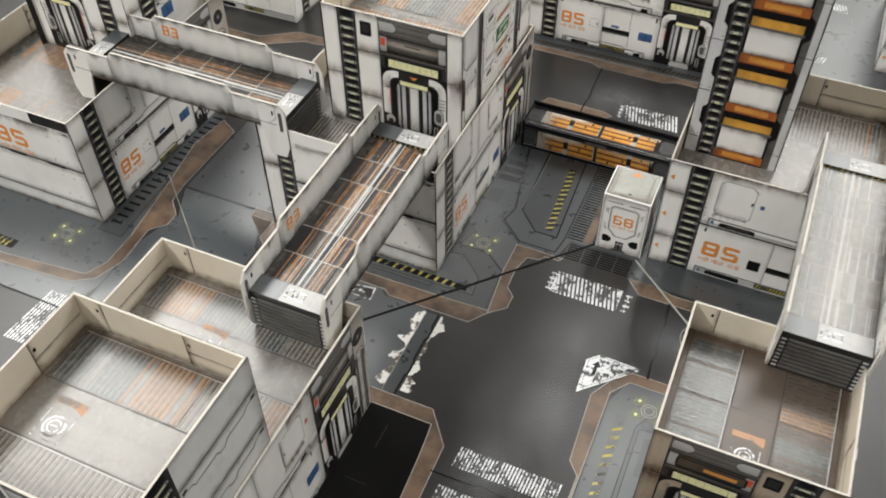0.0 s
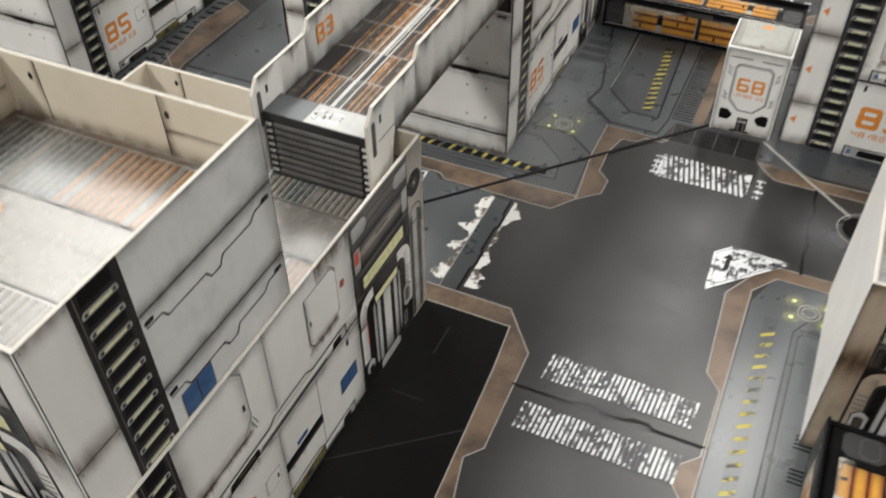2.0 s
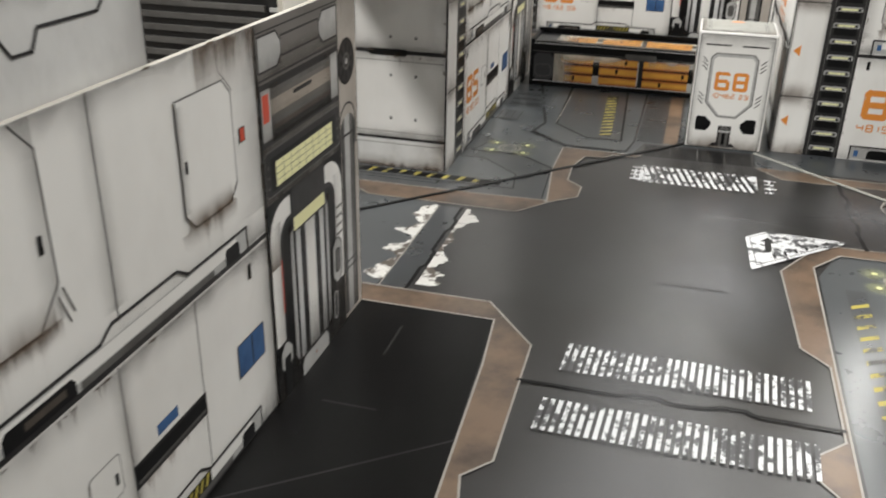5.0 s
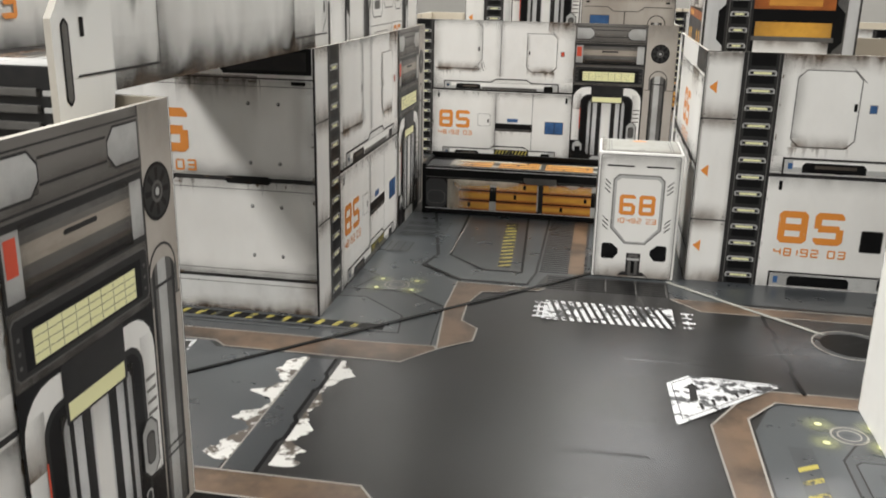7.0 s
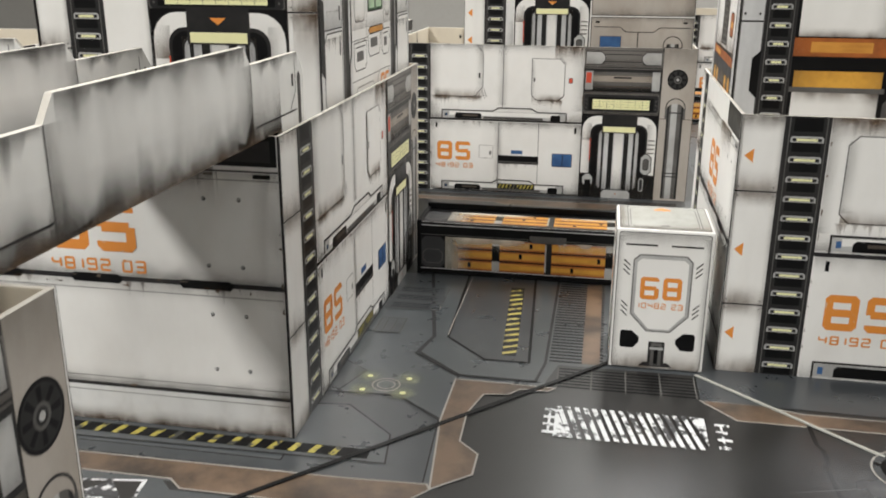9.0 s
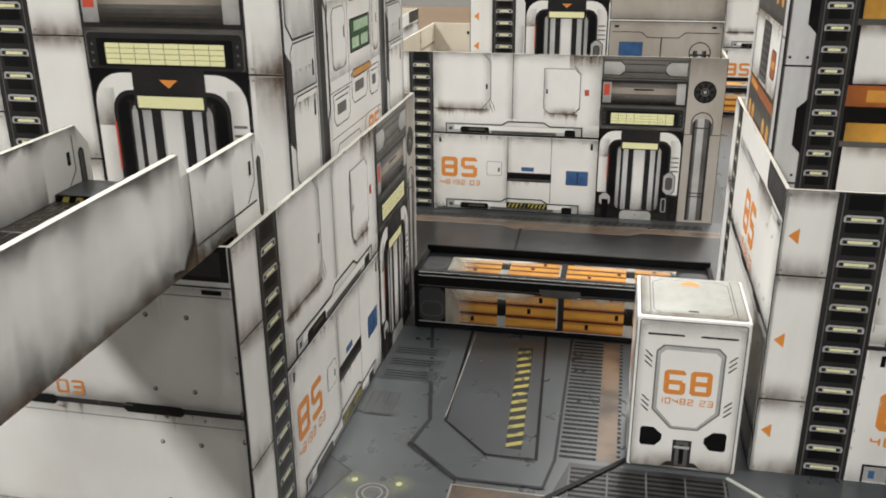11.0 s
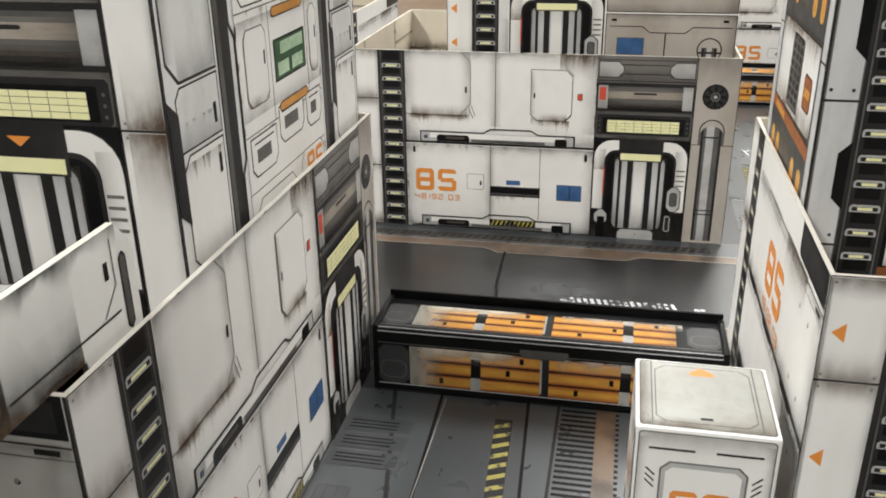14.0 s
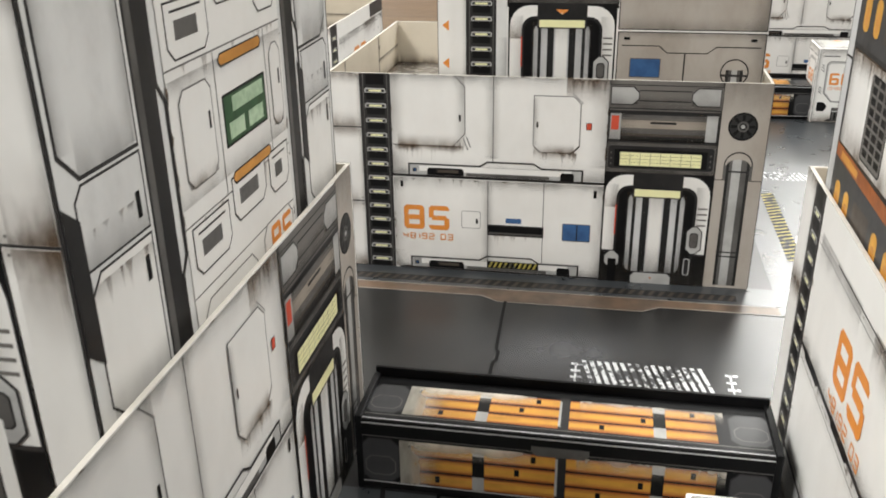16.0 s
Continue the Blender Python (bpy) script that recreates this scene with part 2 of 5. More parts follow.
class Art:
    """A flat print in millimetres, u to the right and v up, kept by element; later shapes lie over earlier ones."""

    def __init__(self, step=0.02):
        self.items, self.now, self.step, self.meshes, self.marks = [], (0, "print"), step, None, 0

    def el(self, name):
        self.now = (self.now[0] + 1, name)
        return self

    def poly(self, mat, pts, uv=None):
        self.items.append((self.now, mat, pts, uv or [(0, 0)] * len(pts)))
        return self

    def rect(self, mat, u0, v0, u1, v1):
        return self.poly(mat, [(u0, v0), (u1, v0), (u1, v1), (u0, v1)])

    def cham(self, mat, u0, v0, u1, v1, c, corners="1111"):
        """A rectangle with chamfered corners: bottom left, bottom right, top right, top left."""
        p = []
        k = [int(q) * c for q in corners]
        p += [(u0 + k[0], v0), (u1 - k[1], v0)] + ([(u1, v0 + k[1])] if k[1] else [])
        p += [(u1, v1 - k[2]), (u1 - k[2], v1)] if k[2] else [(u1, v1)]
        p += [(u0 + k[3], v1), (u0, v1 - k[3])] if k[3] else [(u0, v1)]
        p += [(u0, v0 + k[0])] if k[0] else []
        return self.poly(mat, p)

    def arch(self, mat, u0, v0, u1, v1, r, low=False):
        """A rectangle with rounded upper corners, and lower ones too if low."""
        p = []
        for cu, cv, a0 in ((u1 - r, v1 - r, 0), (u0 + r, v1 - r, 90)) + (((u0 + r, v0 + r, 180), (u1 - r, v0 + r, 270)) if low else ()):
            p += [(cu + r * math.cos(radians(a0 + k * 18)), cv + r * math.sin(radians(a0 + k * 18))) for k in range(6)]
        return self.poly(mat, p if low else p + [(u0, v0), (u1, v0)])

    def framed(self, mat, line, u0, v0, u1, v1, c=1.0, w=0.35, corners="1111"):
        return self.cham(line, u0, v0, u1, v1, c, corners).cham(mat, u0 + w, v0 + w, u1 - w, v1 - w, max(0.05, c - w * 0.4), corners)

    def seg(self, mat, pts, w):
        for (a, b), (c, d) in zip(pts, pts[1:]):
            n = math.hypot(c - a, d - b) or 1
            ex, ey = (c - a) / n * w / 2, (d - b) / n * w / 2
            self.poly(mat, [(a - ex + ey, b - ey - ex), (c + ex + ey, d + ey - ex), (c + ex - ey, d + ey + ex), (a - ex - ey, b - ey + ex)])
        return self

    def disc(self, mat, u, v, r, n=20, squash=1.0):
        return self.poly(mat, [(u + r * math.cos(2 * math.pi * i / n), v + r * squash * math.sin(2 * math.pi * i / n)) for i in range(n)])

    def fade_strip(self, u0, v0, u1, v1, side="b", mat=None):
        """A fading strip, strongest at one side: soot, stains, painted shading and glow."""
        t = {"b": [(0, 1), (1, 1), (1, 0), (0, 0)], "t": [(0, 0), (1, 0), (1, 1), (0, 1)], "l": [(0, 1), (1, 0), (1, 0), (0, 1)], "r": [(0, 0), (1, 1), (1, 1), (0, 0)]}[side]
        back = self.now
        self.marks += 1
        self.now = (100000 + self.marks, "stain_and_shade" if mat is STAINSHADE else "soot_and_shading")
        self.poly(mat or SOOTSHADE, [(u0, v0), (u1, v0), (u1, v1), (u0, v1)], t)
        self.now = back
        return self

    def drips(self, u0, u1, v, length, n, seed):
        """Rust that runs down from an edge in narrow streaks."""
        r = random.Random(seed)
        back = self.now
        self.marks += 1
        self.now = (100000 + self.marks, "stain_and_shade")
        spikes = [(r.uniform(u0, u1), r.uniform(0.35, 0.9), length * r.uniform(0.3, 1.0)) for _ in range(n)]
        steps = max(8, int((u1 - u0) / 0.3))
        edge = []
        for i in range(steps + 1):
            u = u0 + (u1 - u0) * i / steps
            edge.append((u, 0.25 + max(d * max(0.0, 1 - abs(u - c) / w) for c, w, d in spikes)))
        for (p, d), (q, e) in zip(edge, edge[1:]):
            if max(d, e) > 0.26:
                self.poly(RUN, [(p, v - d), (q, v - e), (q, v), (p, v)], [(0, 0), (0, 0), (1, 1), (0, 1)])
        self.now = back
        return self

    def smudges(self, u0, u1, v, reach, seed, mat=None):
        """Soot, and painted shade on footbridge plates, creeping from an edge at v in uneven streaks; a negative reach
        runs down.
        """
        r = random.Random(seed)
        back = self.now
        self.marks += 1
        self.now = (100000 + self.marks, "soot_and_shading")
        n = max(4, int((u1 - u0) / 1.6))
        tall = [r.uniform(0.2, 1.0) ** 1.4 for _ in range(n // 3 + 2)]
        edge = []
        for i in range(n + 1):
            f = i / 3
            d = reach * (tall[int(f)] + (tall[int(f) + 1] - tall[int(f)]) * (f - int(f))) * r.uniform(0.7, 1.1)
            edge.append((u0 + (u1 - u0) * i / n, d))
        for (p, d), (q, e) in zip(edge, edge[1:]):
            self.poly(mat or STREAK, [(p, v), (q, v), (q, v + e), (p, v + d)], [(0, 1), (1, 1), (1, 0), (0, 0)])
        self.now = back
        return self

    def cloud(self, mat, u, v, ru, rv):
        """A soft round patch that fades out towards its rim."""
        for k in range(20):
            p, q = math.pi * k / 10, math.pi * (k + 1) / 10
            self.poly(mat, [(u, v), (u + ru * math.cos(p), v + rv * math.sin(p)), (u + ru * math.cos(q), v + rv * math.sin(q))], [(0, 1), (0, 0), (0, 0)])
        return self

    def scuffs(self, u0, v0, u1, v1, n, seed):
        """Small dark chips scattered along the rim of a plate."""
        r = random.Random(seed)
        back = self.now
        self.marks += 1
        self.now = (100000 + self.marks, "chipped_paint")
        for _ in range(n):
            e, k = r.randrange(4), r.random()
            u, v = ((u0 + (u1 - u0) * k, v0), (u0 + (u1 - u0) * k, v1), (u0, v0 + (v1 - v0) * k), (u1, v0 + (v1 - v0) * k))[e]
            a, b = r.uniform(0.3, 1.3), r.uniform(0.12, 0.4)
            a, b = (a, b) if e < 2 else (b, a)
            self.poly(CHIP, [(u - a, v - b * r.random()), (u + a * r.random(), v - b), (u + a, v + b * r.random()), (u - a * r.random(), v + b)])
        self.now = back
        return self

    def digits(self, text, u, v, w, h, mat, gap=0.22, thick=0.24):
        t, c = w * thick, w * 0.13
        for ch in text:
            on = SEGMENTS.get(ch, "")
            u -= w * 0.45 if ch == "1" else 0
            m = v + h / 2
            bars = {"a": (u, v + h - t, u + w, v + h, "0011"), "d": (u, v, u + w, v + t, "1100"), "g": (u + t * 0.6, m - t / 2, u + w - t * 0.6, m + t / 2, "0000"),
                    "b": (u + w - t, m, u + w, v + h - t * 0.9, "0000"), "c": (u + w - t, v + t * 0.9, u + w, m, "0000"),
                    "f": (u, m, u + t, v + h - t * 0.9, "0000"), "e": (u, v + t * 0.9, u + t, m, "0000")}
            for s in on:
                a, b, cc, d, corners = bars[s]
                self.cham(mat, a, b, cc, d, c, corners)
            u += w * (1 + gap) if ch != " " else w * 0.8
        return self

    def layers(self):
        """Each shape lies one layer above the earlier shapes that it overlaps."""
        boxes, out = [], []
        for _, _, pts, _ in self.items:
            us, vs = [p[0] for p in pts], [p[1] for p in pts]
            b = (min(us), min(vs), max(us), max(vs))
            top = 0
            for q, lay in zip(boxes, out):
                if lay > top and b[0] < q[2] and q[0] < b[2] and b[1] < q[3] and q[1] < b[3]:
                    top = lay
            boxes.append(b)
            out.append(top + 1)
        return out

    def make(self, lift):
        groups = {}
        for lay, (name, mat, pts, uv) in zip(self.layers(), self.items):
            groups.setdefault(name, []).append((lay, mat, pts, uv))
        self.meshes = []
        for (_, name), shapes in groups.items():
            verts, faces, mats, index, uvs, known = [], [], [], [], [], {}
            for lay, mat, pts, uv in shapes:
                area = sum(a[0] * b[1] - b[0] * a[1] for a, b in zip(pts, pts[1:] + pts[:1]))
                order = list(range(len(pts))) if area > 0 else list(range(len(pts)))[::-1]
                ring = []
                for i in order:
                    key = (round(pts[i][0], 4), round(pts[i][1], 4), lay)
                    if key not in known:
                        known[key] = len(verts)
                        verts.append((pts[i][0] * MM, -(lift + self.step * lay) * MM, pts[i][1] * MM))
                    ring.append(known[key])
                faces.append(ring)
                uvs.append([uv[i] for i in order])
                if mat not in mats:
                    mats.append(mat)
                index.append(mats.index(mat))
            me = bpy.data.meshes.new(name)
            me.from_pydata(verts, [], faces)
            for m in mats:
                me.materials.append(m)
            for p, k in zip(me.polygons, index):
                p.material_index = k
            layer, k = me.uv_layers.new(name="UVMap"), 0
            for quad in uvs:
                for uv in quad:
                    layer.data[k].uv = uv
                    k += 1
            me.update()
            self.meshes.append((name, me))

    def build(self, parent, m, lift=0.03, labels=None):
        """One mesh for each element under parent, in the plane x, z of m, facing -y; repeats share the meshes."""
        if self.meshes is None:
            self.make(lift)
        for name, me in self.meshes:
            ob = new(name, me)
            ob.parent, ob.matrix_basis = parent, m
            if labels and name in labels:
                ob["label"] = labels[name]

H = 76.2       # wall height of one storey, mm
ROOFZ = 58.0   # sunken roof floor above the base, mm
CARD = 1.05    # card thickness, mm


# ---- printed elements ----
def ladder(a, u0, u1, v0, v1, first=2.5, pitch=5.55):
    a.el("ladder").rect(LINE, u0, v0, u1, v1).rect(DARK, u0 + 0.5, v0, u1 - 0.5, v1)
    a.rect(BLACK, u0 + 2.2, v0 + 0.5, u1 - 2.2, v1 - 0.5)
    a.el("rail").rect(MID, u0 + 0.9, v0, u0 + 1.25, v1).el("rail").rect(MID, u1 - 1.25, v0, u1 - 0.9, v1)
    v = v0 + first
    while v + 2.2 < v1:
        a.el("rung").rect(DARK, u0 + 2.2, v + 1.5, u1 - 2.2, v + 3.0)
        a.cham(PALE, u0 + 1.6, v, u1 - 1.6, v + 1.7, 0.5, "0011")
        a.rect(DARK, u0 + 2.1, v + 0.3, u1 - 2.1, v + 1.2)
        a.rect(YELLOW, u0 + 3.2, v + 0.4, u1 - 3.2, v + 1.1)
        v += pitch


def column(a, u0, u1, v0, v1, cuts=(), arrows=()):
    a.el("corner_panel").rect(LINE, u0, v0, u1, v1)
    edges = [v0, *cuts, v1]
    for lo, hi in zip(edges, edges[1:]):
        a.el("corner_plate").rect(WHITE, u0 + 0.25, lo + 0.25, u1 - 0.3, hi - 0.25)
        a.fade_strip(u0 + 0.3, lo + 0.3, u1 - 0.3, lo + 7, "b", STAINSHADE).fade_strip(u0 + 0.3, hi - 5, u1 - 0.3, hi - 0.3, "t", STAINSHADE).fade_strip(u1 - 2, lo + 0.3, u1 - 0.3, hi - 0.3, "r")
        for cu in (u0 + 1.2, u1 - 1.3):
            for cv in (lo + 1.3, hi - 1.3):
                a.disc(GREYLINE, cu, cv, 0.28, 6)
    for v in arrows:
        a.el("arrow").poly(ORANGE, [(u0 + 1.8, v), (u0 + 4.3, v - 2), (u0 + 4.3, v + 2)])


def door(a, u0, v0, w, h, mark=False):
    """A printed sliding door in its rounded frame."""
    a.el("door")
    u1, v1 = u0 + w, v0 + h
    a.rect(BLACK, u0, v0, u1, v1 + 0.6)
    a.el("door_frame").arch(LINE, u0 + 0.3, v0 + h * 0.28, u1 - 0.3, v1, w * 0.19)
    a.arch(WHITE, u0 + 0.6, v0 + h * 0.3, u1 - 0.6, v1 - 0.3, w * 0.185)
    a.fade_strip(u0 + 0.8, v0 + h * 0.3, u0 + w * 0.14, v1 - 4, "r").fade_strip(u1 - w * 0.14, v0 + h * 0.3, u1 - 0.8, v1 - 4, "l")
    a.arch(DARK, u0 + w * 0.125, v0, u1 - w * 0.125, v1 - h * 0.1, w * 0.12)
    a.arch(BLACK, u0 + w * 0.15, v0, u1 - w * 0.15, v1 - h * 0.125, w * 0.1)
    a.el("lintel").rect(LINE, u0 + w * 0.27, v1 - h * 0.15, u1 - w * 0.27, v1 + 0.6).rect(DARK, u0 + w * 0.28, v1 - h * 0.13, u1 - w * 0.28, v1 + 0.4)
    if mark:
        a.el("arrow").poly(ORANGE, [(u0 + w * 0.44, v1 - h * 0.04), (u0 + w * 0.56, v1 - h * 0.04), (u0 + w * 0.5, v1 - h * 0.085)])
    # leaf
    l0, l1, b0, b1 = u0 + w * 0.225, u1 - w * 0.225, v0 + h * 0.1, v1 - h * 0.155
    a.el("door_leaf").arch(LINE, l0, b0, l1, b1, w * 0.08, True).arch(SILVER, l0 + w * 0.015, b0 + h * 0.01, l1 - w * 0.015, b1 - h * 0.01, w * 0.075, True)
    for k, c in ((0.295, 0.03), (0.4, 0.062), (0.6, 0.062), (0.705, 0.03)):
        a.el("door_groove").rect(DARK, u0 + w * (k - c / 2), b0 + h * 0.012, u0 + w * (k + c / 2), b1)
    a.el("door_rib").rect(WHITE, u0 + w * 0.445, b0 + h * 0.02, u0 + w * 0.555, b1)
    a.fade_strip(l0, b1 - h * 0.26, l1, b1, "t").fade_strip(l0, b0, l1, b0 + h * 0.3, "b").fade_strip(l0, b0, l0 + w * 0.12, b1, "l").fade_strip(l1 - w * 0.12, b0, l1, b1, "r")
    a.el("door_light").rect(LINE, u0 + w * 0.27, v1 - h * 0.205, u1 - w * 0.27, v1 - h * 0.12).rect(YELLOW, u0 + w * 0.29, v1 - h * 0.195, u1 - w * 0.29, v1 - h * 0.13)
    for k in range(4):
        a.el("hinge").rect(IRON, u1 - w * 0.115, v0 + h * (0.56 + 0.05 * k), u1 - w * 0.03, v0 + h * (0.575 + 0.05 * k))
    # the door gets darker towards its foot
    a.fade_strip(u0 + 0.5, v1 - h * 0.3, u0 + w * 0.13, v1 - h * 0.1, "b", STAINSHADE).fade_strip(u0, v0, u1, v0 + h * 0.4, "b", DARKFADE)
    # threshold and side fittings
    a.el("threshold").cham(LINE, u0 + w * 0.3, v0, u1 - w * 0.3, v0 + h * 0.11, w * 0.04, "0011").cham(PALE, u0 + w * 0.31, v0, u1 - w * 0.31, v0 + h * 0.1, w * 0.035, "0011")
    a.disc(RUST, u0 + w * 0.5, v0 + h * 0.055, 0.4, 8)
    a.el("red_light").rect(RED, u0 + w * 0.12, v0 + h * 0.45, u0 + w * 0.132, v0 + h * 0.72)
    a.el("door_fitting").framed(PALE, LINE, u1 - w * 0.2, v0 + h * 0.3, u1 - w * 0.05, v0 + h * 0.56, w * 0.05).framed(MID, LINE, u1 - w * 0.165, v0 + h * 0.36, u1 - w * 0.085, v0 + h * 0.5, w * 0.02)
    a.el("door_fitting").framed(PALE, LINE, u0 + w * 0.04, v0 + h * 0.13, u0 + w * 0.19, v0 + h * 0.3, w * 0.05).rect(BLACK, u0 + w * 0.08, v0, u0 + w * 0.16, v0 + h * 0.22)
    a.el("door_fitting").framed(DARK, PALE, u1 - w * 0.2, v0 + h * 0.1, u1 - w * 0.14, v0 + h * 0.26, 0.6)


def roller_block(a, u0, u1, v0, v1):
    """The dark machinery above a door: a ribbed beam, a roller and a lit strip."""
    w = u1 - u0
    # fading dark strips paint shading into the printed machinery
    a.el("roller_housing").rect(LINE, u0, v0, u1, v1).rect(IRON, u0 + 0.3, v0, u1 - 0.3, v1).fade_strip(u0, v0, u1, v0 + (v1 - v0) * 0.8, "b", DARKFADE).fade_strip(u0, v0, u0 + 4, v1, "l").fade_strip(u1 - 4, v0, u1, v1, "r")
    top = v1
    a.el("beam").rect(LINE, u0, top - 10, u1, top - 1.4).rect(IRON, u0, top - 9.6, u1, top - 1.7).fade_strip(u0, top - 9.6, u1, top - 5, "b")
    for e0, e1, corners in ((u0 + 0.5, u0 + w * 0.27, "0110"), (u1 - w * 0.27, u1 - 0.5, "1001")):
        a.el("bracket").cham(LINE, e0, top - 8.6, e1, top - 2, 2, corners).cham(PALE, e0 + 0.3, top - 8.2, e1 - 0.3, top - 2.4, 1.9, corners).fade_strip(e0 + 0.3, top - 8.2, e1 - 0.3, top - 3.6, "b")
    a.el("beam_rail").rect(LINE, u0 + w * 0.27, top - 7.2, u1 - w * 0.27, top - 3.2).rect(IRON, u0 + w * 0.27, top - 6.8, u1 - w * 0.27, top - 3.6).fade_strip(u0 + w * 0.27, top - 6.8, u1 - w * 0.27, top - 4.6, "b")
    r1, r0 = top - 11, top - 21.5
    a.el("roller").rect(DARK, u0 + 0.3, r0 - 0.5, u1 - 0.3, r1 + 0.5)
    # dark to taupe strips paint the roller's rounded shading and sheen
    tones = (BLACK, DARK, BRONZE, MID, IRON, TAUPE, TAUPE, TAUPE, IRON, MID, DARK)
    for i, m in enumerate(tones):
        a.rect(m, u0 + w * 0.12, r0 + (r1 - r0) * i / 11, u1 - w * 0.12, r0 + (r1 - r0) * (i + 1) / 11)
    a.fade_strip(u0 + w * 0.12, r0, u1 - w * 0.12, r0 + 6, "b").fade_strip(u0 + w * 0.12, r0, u0 + w * 0.3, r1, "l").fade_strip(u1 - w * 0.3, r0, u1 - w * 0.12, r1, "r")
    for e0, e1 in ((u1 - w * 0.12, u1 - 0.8), (u0 + 0.8, u0 + w * 0.12)):
        a.el("end_cap").rect(PALE, e0, r0 + 0.6, e1, r1 - 0.6).fade_strip(e0, r0 + 0.6, e1, r0 + 5, "b").fade_strip(e0, r1 - 3, e1, r1 - 0.6, "t")
    a.el("red_light").rect(RED, u0 + 1.2, r0 + 4, u0 + w * 0.1, r1 - 1.4)
    a.el("handle").cham(DARK, u0 + w * 0.38, r0 + 6.4, u0 + w * 0.62, r0 + 7.2, 0.4)
    # lit strip
    s1, s0 = r0 - 1.4, r0 - 10.4
    a.el("light_strip").framed(DARK, MID, u0 + 0.5, s0, u1 - 0.5, s1, 0.8, 0.3).rect(BLACK, u0 + w * 0.08, s0 + 1, u1 - w * 0.08, s1 - 1.6)
    cells = 8
    c0, c1 = u0 + w * 0.13, u1 - w * 0.13
    for i in range(cells):
        for j in range(4):
            cw, chh = (c1 - c0) / cells, (s1 - s0 - 4.0) / 4
            a.rect(YELLOW, c0 + i * cw + 0.06, s0 + 1.4 + j * chh + 0.05, c0 + (i + 1) * cw - 0.06, s0 + 1.4 + (j + 1) * chh - 0.05)
    for v in (s0 + 2, s0 + 4, s0 + 6):
        a.disc(MID, u0 + w * 0.05, v, 0.35, 8).disc(MID, u1 - w * 0.05, v, 0.35, 8)
    return s0


def fan_pipe(a, u0, u1, v0, v1):
    w, cu = u1 - u0, (u0 + u1) / 2 - 0.5
    a.el("fan").rect(LINE, u0, v0, u1, v1).rect(DIMTAUPE, u0 + 0.25, v0 + (v1 - v0) * 0.55, u1 - 0.2, v1).rect(DIMTAUPE, u0 + 0.25, v0, u1 - 0.2, v0 + (v1 - v0) * 0.55 - 0.3)
    a.fade_strip(u0 + 0.2, v1 - 16, u1 - 0.2, v1, "t")
    fv = v1 - 15
    a.disc(BLACK, cu, fv, 5.0, 28).disc(DARK, cu, fv, 4.4, 28)
    for i in range(8):
        t = 2 * math.pi * i / 8
        a.poly(BLACK, [(cu + r * math.cos(t + d), fv + r * math.sin(t + d)) for r, d in ((2.0, -0.2), (4.1, -0.13), (4.1, 0.13), (2.0, 0.2))])
    a.disc(MID, cu, fv, 1.9, 18).disc(DARK, cu, fv, 1.3, 16).disc(PALE, cu, fv, 0.7, 12)
    a.el("pipe")
    pv = v0 + (v1 - v0) * 0.62
    tones = (DARK, MID, PALE, PALE, PALE, MID, MID, DARK)
    a.disc(LINE, cu, pv, 5.0, 24).disc(DIMTAUPE, cu, pv, 4.5, 24)
    for i, m in enumerate(tones):
        a.rect(m, cu - 4 + i, v0 + 1, cu - 3 + i, pv - 2)
    for i, m in enumerate(tones):
        x0, x1 = cu - 4 + i, cu - 3 + i
        a.poly(m, [(x0, pv - 2), (x1, pv - 2), (x1, pv + 2.2 * math.sqrt(max(0, 1 - ((x1 - cu) / 4.05) ** 2))), (x0, pv + 2.2 * math.sqrt(max(0, 1 - ((x0 - cu) / 4.05) ** 2)))])
    a.rect(LINE, cu - 4.8, pv - 2.6, cu + 4.8, pv - 2.0).rect(MID, cu - 5, pv - 5.5, cu - 4, pv).rect(MID, cu + 4, pv - 5.5, cu + 5, pv)
    a.rect(DARK, cu - 4.2, v0 + 14, cu + 4.2, v0 + 14.5).rect(DARK, cu - 4.2, v0 + 12.3, cu + 4.2, v0 + 12.8)
    a.fade_strip(cu - 4, v0 + 1, cu + 4, v0 + 12, "b")


def hatch(a, u0, v0, u1, v1, handle="r"):
    a.el("hatch").framed(WHITE, GREYLINE, u0, v0, u1, v1, 2.6, 0.3, "1110")
    a.seg(LINE, [(u1 - 0.2, v0 + 3), (u1 - 2.8, v0 + 0.3)], 0.3)
    a.fade_strip(u0 + 0.3, v0 - 3, u1 - 1, v0 + 0.4, "t", STAINSHADE).fade_strip(u0 + 0.4, v0 + 0.4, u1 - 2, v0 + 4, "b", STAINSHADE).fade_strip(u0 + 0.3, v0 + 3, u0 + 2.5, v1 - 1, "l")
    hu = u1 - 1.8 if handle == "r" else u0 + 1.2
    a.el("handle").rect(BLACK, hu, (v0 + v1) / 2 - 1.1, hu + 0.7, (v0 + v1) / 2 + 0.9)


def moulding(a, u0, u1, v, low=False):
    """The stepped dark belt between two rows of plates."""
    a.el("moulding").rect(LINE, u0, v - 0.6, u1, v)
    a.seg(LINE, [(u0 + 5, v), (u0 + 5, v + 4.2), (u0 + 32, v + 4.2), (u0 + 35, v + 6.0), (u0 + 52, v + 6.0), (u0 + 55, v + 4.2), (u1 - 8, v + 4.2), (u1 - 8, v)], 0.55)
    a.rect(PALE, u0 + 5.3, v + 0.2, u1 - 8.4, v + 3.9).rect(WHITE, u0 + 9, v + 1.6, u1 - 12, v + 3.7)
    a.rect(MID, u0 + 27, v + 0.2, u1 - 20, v + 1.4)
